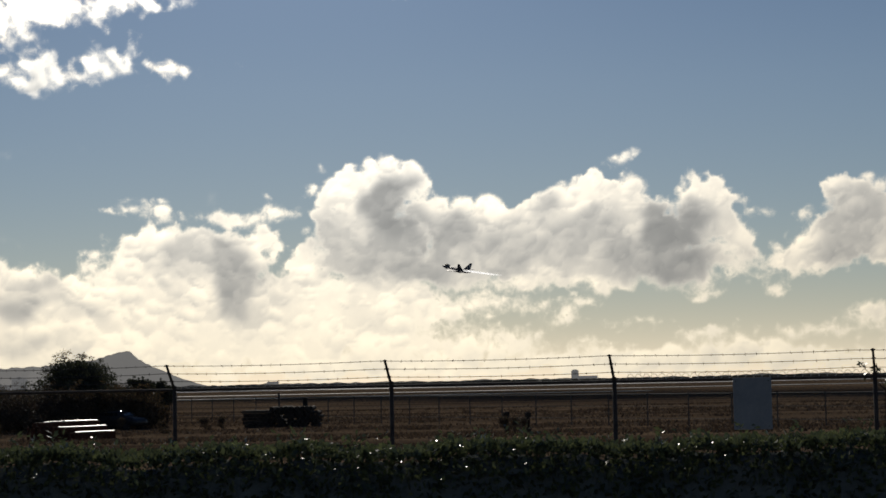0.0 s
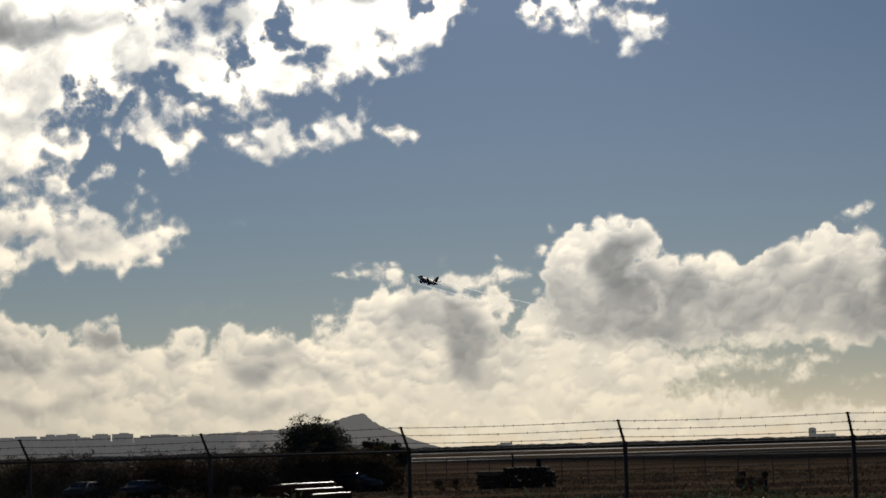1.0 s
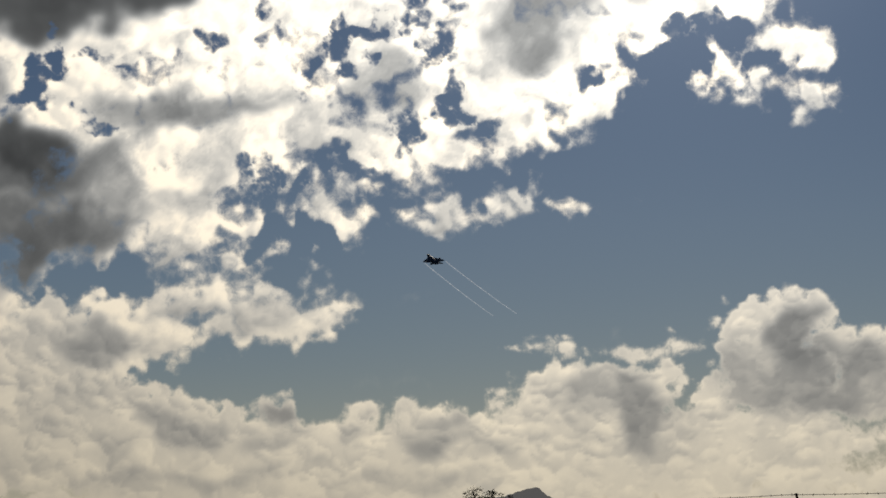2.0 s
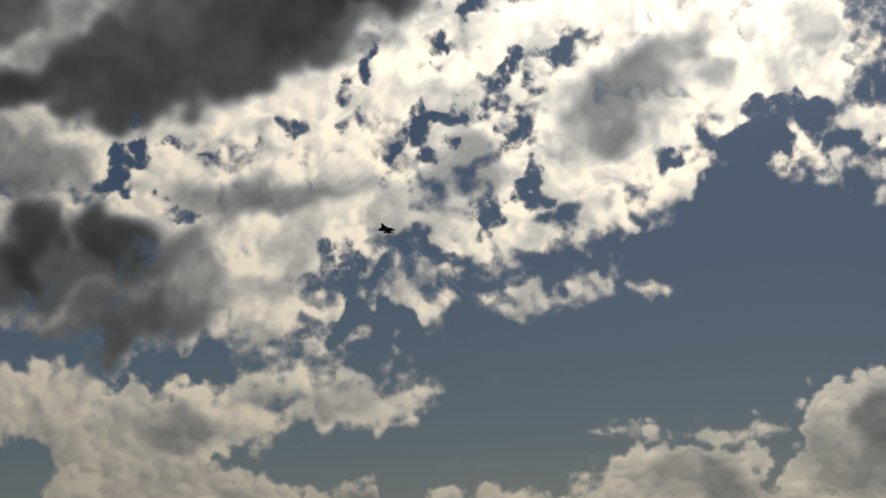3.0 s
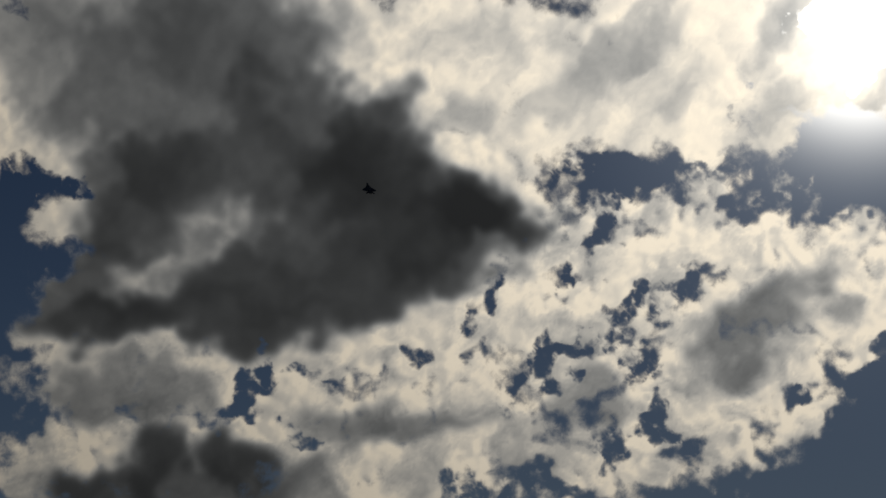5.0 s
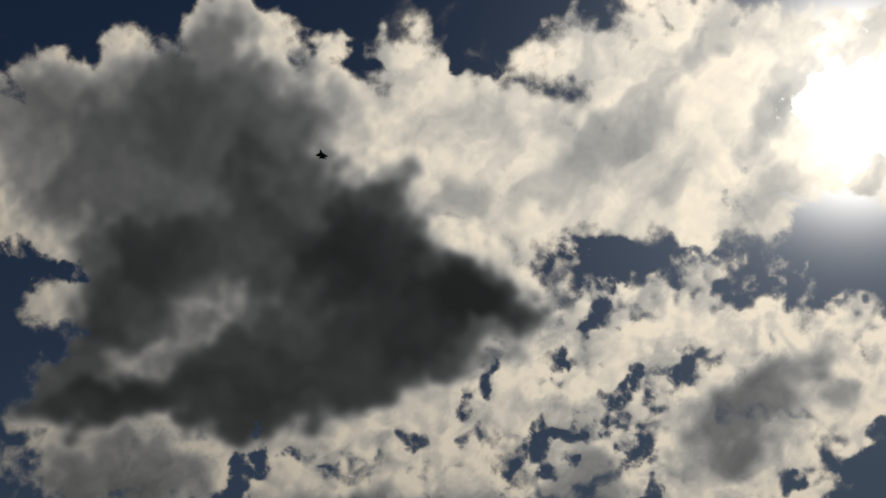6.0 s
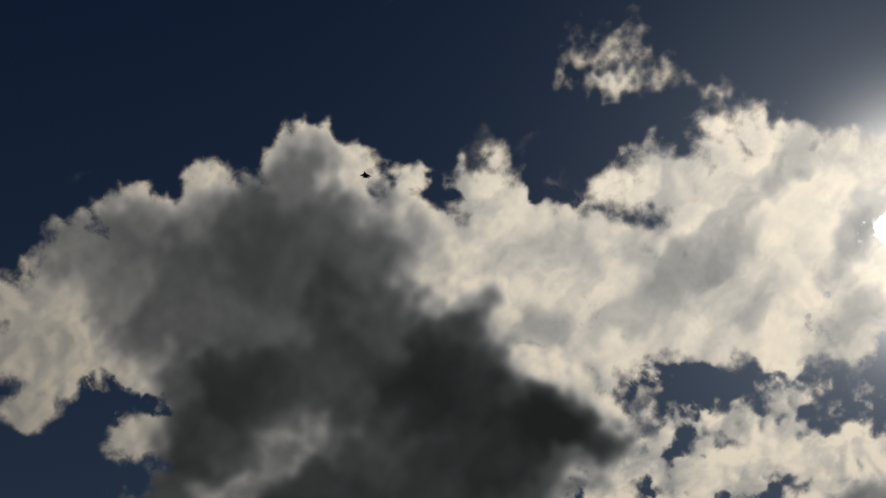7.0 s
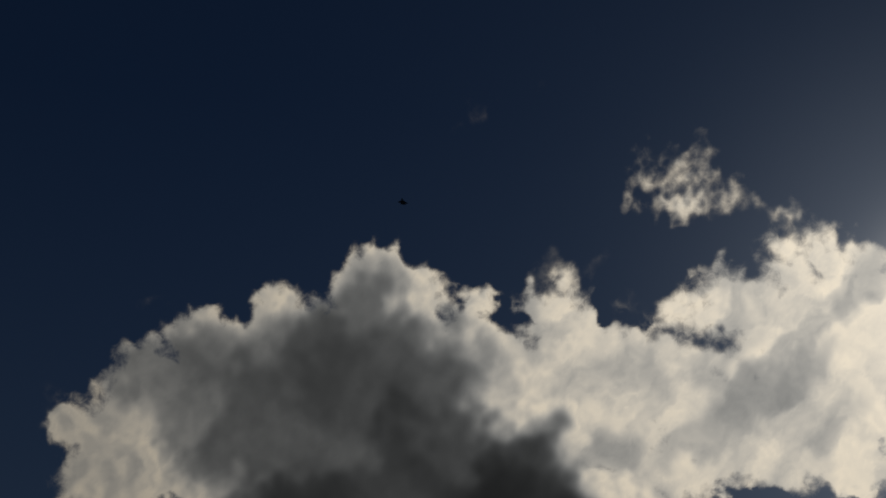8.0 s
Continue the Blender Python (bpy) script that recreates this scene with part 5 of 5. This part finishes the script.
# ---- things on the field ----
def build_beam_stack():
    s = tagged(new("beam_stack"), "stepped stack of rust-red beams with white glint boards added on top", "stack")
    rest(s, -24.05, 124, 60)
    r = random.Random(1)
    for row, (z, half, splits) in enumerate(((1.16, 2.6, (0.0, 0.38, 1.0)), (0.82, 2.3, (0.0, 0.55, 1.0)), (0.50, 1.9, (0.0, 0.62, 1.0)))):
        y = -0.98 * row
        # each tier is laid of squared beams side by side, one course above another
        for c in range(3 - row):
            for k in range(3):
                bm = bmesh.new()
                h = z / (3 - row)
                end = half + r.uniform(-0.12, 0.12)
                add_box(bm, (2 * end, 0.36, h - 0.02), pose(0, y + 0.39 * (k - 1), h * (c + 0.5), 0, 0, r.gauss(0, 0.3)), 0.025)
                part("beam", bm, M_RUST, s)
        # tilted white boards added to imitate sun glints on the beam tops
        for a, b in zip(splits, splits[1:]):
            bm = bmesh.new()
            xa, xb = -half + 2 * half * a + 0.05, -half + 2 * half * b - 0.05
            add_box(bm, (xb - xa, 0.08, 0.03), pose((xa + xb) / 2, y - 0.42, z + 0.04, 12 + r.uniform(-2, 2), r.gauss(0, 0.6), r.gauss(0, 1)), 0.006)
            part("glint_board", bm, M_GLINT_WHITE, s, "thin white board added to imitate a glint on the beams")
    for y in (0.45, -0.5, -1.6):
        bm = bmesh.new()
        add_box(bm, (0.14, 0.14, 1.0), pose(-2.95, y, 0.45), 0.02)
        part("support_post", bm, M_RUST, s)


def build_timber_pile():
    p = tagged(new("timber_pile"), "stack of dark timber baulks, the top layer coloured pale as if sunlit", "pile")
    rest(p, -14.4, 150, -6)
    r = random.Random(4)
    for layer in range(5):
        for k in range(4):
            bm = bmesh.new()
            ln = 1.9 + 0.25 * r.random()
            add_box(bm, (ln, 0.26, 0.24), pose(r.gauss(0, 0.06), -0.5 + 0.33 * k + r.gauss(0, 0.02), 0.14 + 0.27 * layer, r.gauss(0, 1.5), 0, r.gauss(0, 2)), 0.025)
            # top layer takes a paler colour to imitate light on it
            part("baulk", bm, M_DARKWOOD if layer < 4 else M_STEM, p)
    t = tagged(new("log_heap"), "long heap of dark rough-cut logs with one standing stub", "log heap")
    rest(t, -11.9, 151, -6)
    for row, count in enumerate((12, 12, 12, 11, 9)):
        for k in range(count):
            bm = bmesh.new()
            rad = 0.16 + 0.05 * r.random()
            x = (k - (count - 1) / 2) * 0.37 + r.gauss(0, 0.05) + 0.05 * row
            z = 0.17 + 0.31 * row
            add_rod(bm, (x, -0.9 + r.gauss(0, 0.12), z), (x + r.gauss(0, 0.1), 0.9 + r.gauss(0, 0.12), z + r.gauss(0, 0.04)), rad, rad * 0.9, 9)
            part("log", bm, M_DARKWOOD, t)
    bm = bmesh.new()
    add_box(bm, (0.32, 0.3, 2.2), pose(0.9, 1.1, 1.1), 0.03)
    part("upright_stub", bm, M_DARKWOOD, t)
    for x, y in ((3.75, 122.5), (4.95, 119)):
        b = tagged(new("marker_post"), "short dark marker post in the dry grass", "post", "marker posts")
        rest(b, x, y)
        bm = bmesh.new()
        add_rod(bm, (0, 0, -0.1), (0, 0, 1.0), 0.13, 0.12, 9)
        part("stake", bm, M_DARKWOOD, b)
        bm = bmesh.new()
        add_box(bm, (0.34, 0.3, 0.3), pose(0, 0, 1.1, 0, 8, 20), 0.05)
        part("block", bm, M_DARKWOOD, b)


def car(name, label, paint):
    c = tagged(new(name), label, "car", "parked cars")
    # body side profile, swept across the width with tumblehome
    prof = [(-2.2, 0.35), (-2.25, 0.75), (-2.05, 0.95), (-1.5, 1.02), (-0.9, 1.42), (0.5, 1.46), (1.15, 1.05), (1.95, 0.92), (2.2, 0.70), (2.2, 0.35)]
    bm = bmesh.new()
    rings = []
    for y, k in ((-0.86, 0.86), (-0.80, 0.97), (-0.5, 1.0), (0.5, 1.0), (0.80, 0.97), (0.86, 0.86)):
        rings.append([bm.verts.new((x * (0.98 if k < 0.9 else 1), y * (1 - 0.16 * max(0, z - 0.95) / 0.5), 0.35 + (z - 0.35) * k)) for x, z in prof])
    n = len(prof)
    for a, b in zip(rings, rings[1:]):
        for i in range(n):
            bm.faces.new((a[i], a[(i + 1) % n], b[(i + 1) % n], b[i]))
    bm.faces.new(rings[0])
    bm.faces.new(rings[-1][::-1])
    bmesh.ops.recalc_face_normals(bm, faces=bm.faces)
    part("body", bm, paint, c, smooth=True)
    for x0, x1, z0, z1 in ((0.55, 1.12, 1.43, 1.08), (-1.45, -0.95, 1.06, 1.40)):
        bm = bmesh.new()
        d = Vector((x1 - x0, 0, z1 - z0))
        add_box(bm, (d.length * 0.9, 1.25, 0.02), Matrix.Translation(((x0 + x1) / 2, 0, (z0 + z1) / 2 + 0.012)) @ pose(0, 0, 0, 0, -math.degrees(math.atan2(d.z, d.x)), 0))
        part("windscreen", bm, M_GLASS, c)
    for s in (-1, 1):
        bm = bmesh.new()
        add_box(bm, (1.5, 0.02, 0.28), pose(-0.2, s * 0.79, 1.2, -s * 12, 0, 0))
        part("side_window", bm, M_GLASS, c)
        for x in (-1.4, 1.4):
            bm = bmesh.new()
            add_rod(bm, (x, s * 0.66, 0.32), (x, s * 0.88, 0.32), 0.32, seg=16)
            w = part("wheel", bm, M_TYRE, c)
            bm = bmesh.new()
            add_rod(bm, (x, s * 0.87, 0.32), (x, s * 0.90, 0.32), 0.19, seg=12)
            part("rim", bm, M_GALV, w)
    return c


def build_cars():
    rest(car("parked_car", "dark parked car with a glinting roof among the shrubs", M_PAINT), -39.8, 143.5, 70)
    rest(car("parked_car", "dark parked car behind the dry shrubs", M_PAINT), -44.0, 142.5, 80)
    c = car("parked_car", "dark parked car with a glinting windscreen by the thorn tree", M_PAINT)
    rest(c, -25.3, 151.5, -30)


build_beam_stack()
build_timber_pile()
build_cars()


# ---- the aeroplane ----
def slab(bm, outline, thick, m=None):
    """A flat tapered panel from an outline in plan, thick at the root and thin at the tip."""
    m = m or Matrix()
    top = [bm.verts.new(m @ Vector((x, y, thick * t))) for x, y, t in outline]
    low = [bm.verts.new(m @ Vector((x, y, -thick * t))) for x, y, t in outline]
    n = len(outline)
    bm.faces.new(top)
    bm.faces.new(low[::-1])
    for i in range(n):
        bm.faces.new((top[i], low[i], low[(i + 1) % n], top[(i + 1) % n]))
    bmesh.ops.recalc_face_normals(bm, faces=bm.faces)


def fuselage_mesh():
    bm = bmesh.new()
    rings = []
    for y, w, up, dn in ((9.6, 0.03, 0.02, -0.02), (8.6, 0.42, 0.30, -0.32), (7.0, 0.85, 0.55, -0.62), (5.2, 1.15, 0.72, -0.85), (3.2, 1.75, 0.78, -1.0), (1.0, 2.05, 0.85, -1.05),
                         (-2.0, 2.1, 0.82, -1.0), (-5.0, 2.0, 0.68, -0.85), (-7.2, 1.75, 0.5, -0.6), (-8.2, 1.5, 0.4, -0.45)):
        rings.append([bm.verts.new(v) for v in ((w, y, 0), (w * 0.72, y, up * 0.72), (w * 0.3, y, up), (-w * 0.3, y, up), (-w * 0.72, y, up * 0.72), (-w, y, 0), (-w * 0.7, y, dn * 0.85), (-w * 0.3, y, dn), (w * 0.3, y, dn), (w * 0.7, y, dn * 0.85))])
    for a, b in zip(rings, rings[1:]):
        for i in range(10):
            bm.faces.new((a[i], a[(i + 1) % 10], b[(i + 1) % 10], b[i]))
    bm.faces.new(rings[0])
    bm.faces.new(rings[-1][::-1])
    bmesh.ops.recalc_face_normals(bm, faces=bm.faces)
    return bm


def build_jet():
    jet = tagged(new("fighter_jet"), "dark grey twin-tailed fighter jet climbing away", "aeroplane")
    part("fuselage", fuselage_mesh(), M_JET, jet)
    bm = bmesh.new()
    bmesh.ops.create_uvsphere(bm, u_segments=14, v_segments=8, radius=1.0, matrix=pose(0, 5.6, 0.62) @ Matrix.Diagonal((0.52, 1.9, 0.62, 1)))
    part("canopy", bm, M_CANOPY, jet, "gold-tinted canopy", smooth=True)
    for s in (1, -1):
        bm = bmesh.new()
        slab(bm, [(s * 1.7, 2.6, 1.0), (s * 6.75, -2.9, 0.3), (s * 6.8, -3.9, 0.25), (s * 5.9, -4.7, 0.4), (s * 1.9, -5.4, 0.9)], 0.14)
        wing = part("wing", bm, M_JET, jet)
        bm = bmesh.new()
        slab(bm, [(s * 2.3, -5.35, 0.7), (s * 5.6, -4.8, 0.3), (s * 5.5, -5.2, 0.1), (s * 2.3, -5.9, 0.1)], 0.10)
        part("flap", bm, M_JET, wing)
        bm = bmesh.new()
        slab(bm, [(s * 1.75, -5.6, 0.9), (s * 4.35, -8.4, 0.3), (s * 4.3, -9.3, 0.2), (s * 3.3, -9.7, 0.3), (s * 1.6, -8.6, 0.8)], 0.10)
        part("tailplane", bm, M_JET, jet)
        bm = bmesh.new()
        lean = Matrix.Translation((s * 1.7, 0, 0.45)) @ pose(0, 0, 0, 0, s * -62, 0)
        slab(bm, [(0, -3.6, 1.0), (s * 3.0, -6.1, 0.3), (s * 3.0, -7.3, 0.3), (0, -7.9, 0.8)] if s > 0 else [(0, -3.6, 1.0), (s * 3.0, -6.1, 0.3), (s * 3.0, -7.3, 0.3), (0, -7.9, 0.8)], 0.11, lean)
        part("tail_fin", bm, M_JET, jet)
        bm = bmesh.new()
        slab(bm, [(s * 1.05, 4.2, 1.0), (s * 1.75, 3.6, 1.0), (s * 2.0, 0.5, 1.0), (s * 1.1, 0.5, 1.0)], 0.62, pose(0, 0, -0.35))
        part("air_intake", bm, M_JET, jet)
        bm = bmesh.new()
        add_box(bm, (0.95, 1.5, 0.62), pose(s * 0.75, -8.7, -0.02), 0.12)
        part("exhaust_nozzle", bm, M_NOZZLE, jet)
    return jet


JET_PATH = (  # seconds, degrees right of straight ahead, degrees up, metres away
    (0.0, 0.35, 3.28, 800), (0.5, -3.81, 3.95, 885), (1.0, -7.22, 4.89, 980), (1.5, -10.01, 6.15, 1085), (3.0, -15.75, 11.26, 1440), (3.5, -17.08, 13.27, 1560),
    (4.0, -18.17, 15.27, 1680), (4.5, -19.12, 17.25, 1765), (5.0, -20.0, 19.16, 1850), (6.5, -22.08, 24.24, 2180), (7.0, -22.66, 25.77, 2320), (8.0, -23.78, 28.57, 2620))


def spline(ts, vs, t):
    """A smooth curve through the values, going on straight past both ends."""
    sl = [(vs[min(i + 1, len(vs) - 1)] - vs[max(i - 1, 0)]) / (ts[min(i + 1, len(ts) - 1)] - ts[max(i - 1, 0)]) for i in range(len(ts))]
    if t <= ts[0]:
        return vs[0] + sl[0] * (t - ts[0])
    if t >= ts[-1]:
        return vs[-1] + sl[-1] * (t - ts[-1])
    i = max(k for k in range(len(ts) - 1) if ts[k] <= t)
    h = ts[i + 1] - ts[i]
    u = (t - ts[i]) / h
    return ((1 + 2 * u) * (1 - u) ** 2 * vs[i] + u * (1 - u) ** 2 * h * sl[i] + u * u * (3 - 2 * u) * vs[i + 1] + u * u * (u - 1) * h * sl[i + 1])


def jet_place(t):
    ts = [r[0] for r in JET_PATH]
    az, el, d = (spline(ts, [r[k] for r in JET_PATH], t) for k in (1, 2, 3))
    a, e = radians(az), radians(el)
    return EYE + d * Vector((math.sin(a) * math.cos(e), math.cos(a) * math.cos(e), math.sin(e)))


def jet_pose(t):
    ahead = (jet_place(t + 0.15) - jet_place(t - 0.15)).normalized()
    nose_up = 4.0
    side = ahead.cross(Vector((0, 0, 1))).normalized()
    up = side.cross(ahead)
    m = Matrix((side, ahead, up)).transposed().to_4x4()
    bank = spline([0, 1.0, 2.0, 3.0, 5.0, 8.0], [-4, -6, -6, -4, -4, -2], t)
    return Matrix.Translation(jet_place(t)) @ m @ pose(0, 0, 0, nose_up, bank, 0)


LAST_VAPOUR = 3.1


def build_vapour():
    """Each wing tip trails a row of short vapour lengths, which stay in the air once they have stopped forming."""
    trails = []
    for s in (1, -1):
        tr = tagged(new("vapour_trail"), "thin white vapour trail behind a wing tip", "vapour trail", "wing-tip trails")
        for k in range(8):
            bm = bmesh.new()
            add_rod(bm, (0, -8.6, 0), (0, 8.6, 0), 0.24 - 0.012 * k, 0.24 - 0.012 * k, 7)
            piece = part("vapour_length", bm, M_VAPOUR, tr, smooth=True)
            trails.append((piece, s, 0.045 + 0.06 * k))
    return trails


def vapour_pose(t, s, lag):
    # the trails lengthen as the turn tightens, and part from the wing as it eases
    grow, part_off = min(max((t + 0.35) / 1.6, 0.2), 1.0), min(max((t - 2.3) / 0.8, 0.0), 1.0)
    spread = min(max((t - 0.1) / 0.9, 0.0), 1.0)
    lag = lag * grow + 0.14 * part_off
    m = jet_pose(min(t, LAST_VAPOUR + lag * 0.6) - lag)
    p = m @ Vector((s * (1.0 + 5.8 * spread), -3.6 + 1.5 * (1 - spread), 0))
    ahead = (jet_place(t - lag + 0.1) - jet_place(t - lag - 0.1)) if t < LAST_VAPOUR else m.to_3x3() @ Vector((0, 1, 0))
    p.z -= 1.5 * max(0, t - LAST_VAPOUR)
    # the lengths break up and turn over once they are left behind
    u = min(max((t - 3.3) / 0.7, 0.0), 1.0)
    ahead = ahead.normalized().lerp((p - EYE).normalized(), u * u * (3 - 2 * u))
    return Matrix.Translation(p) @ ahead.to_track_quat("Y", "Z").to_matrix().to_4x4()


JET = build_jet()
TRAILS = build_vapour()


def motions():
    steps = [i * 0.25 for i in range(33)]
    walk(JET, [(t, jet_pose(t)) for t in steps])
    for piece, s, lag in TRAILS:
        walk(piece, [(t, vapour_pose(t, s, lag)) for t in steps])


motions()
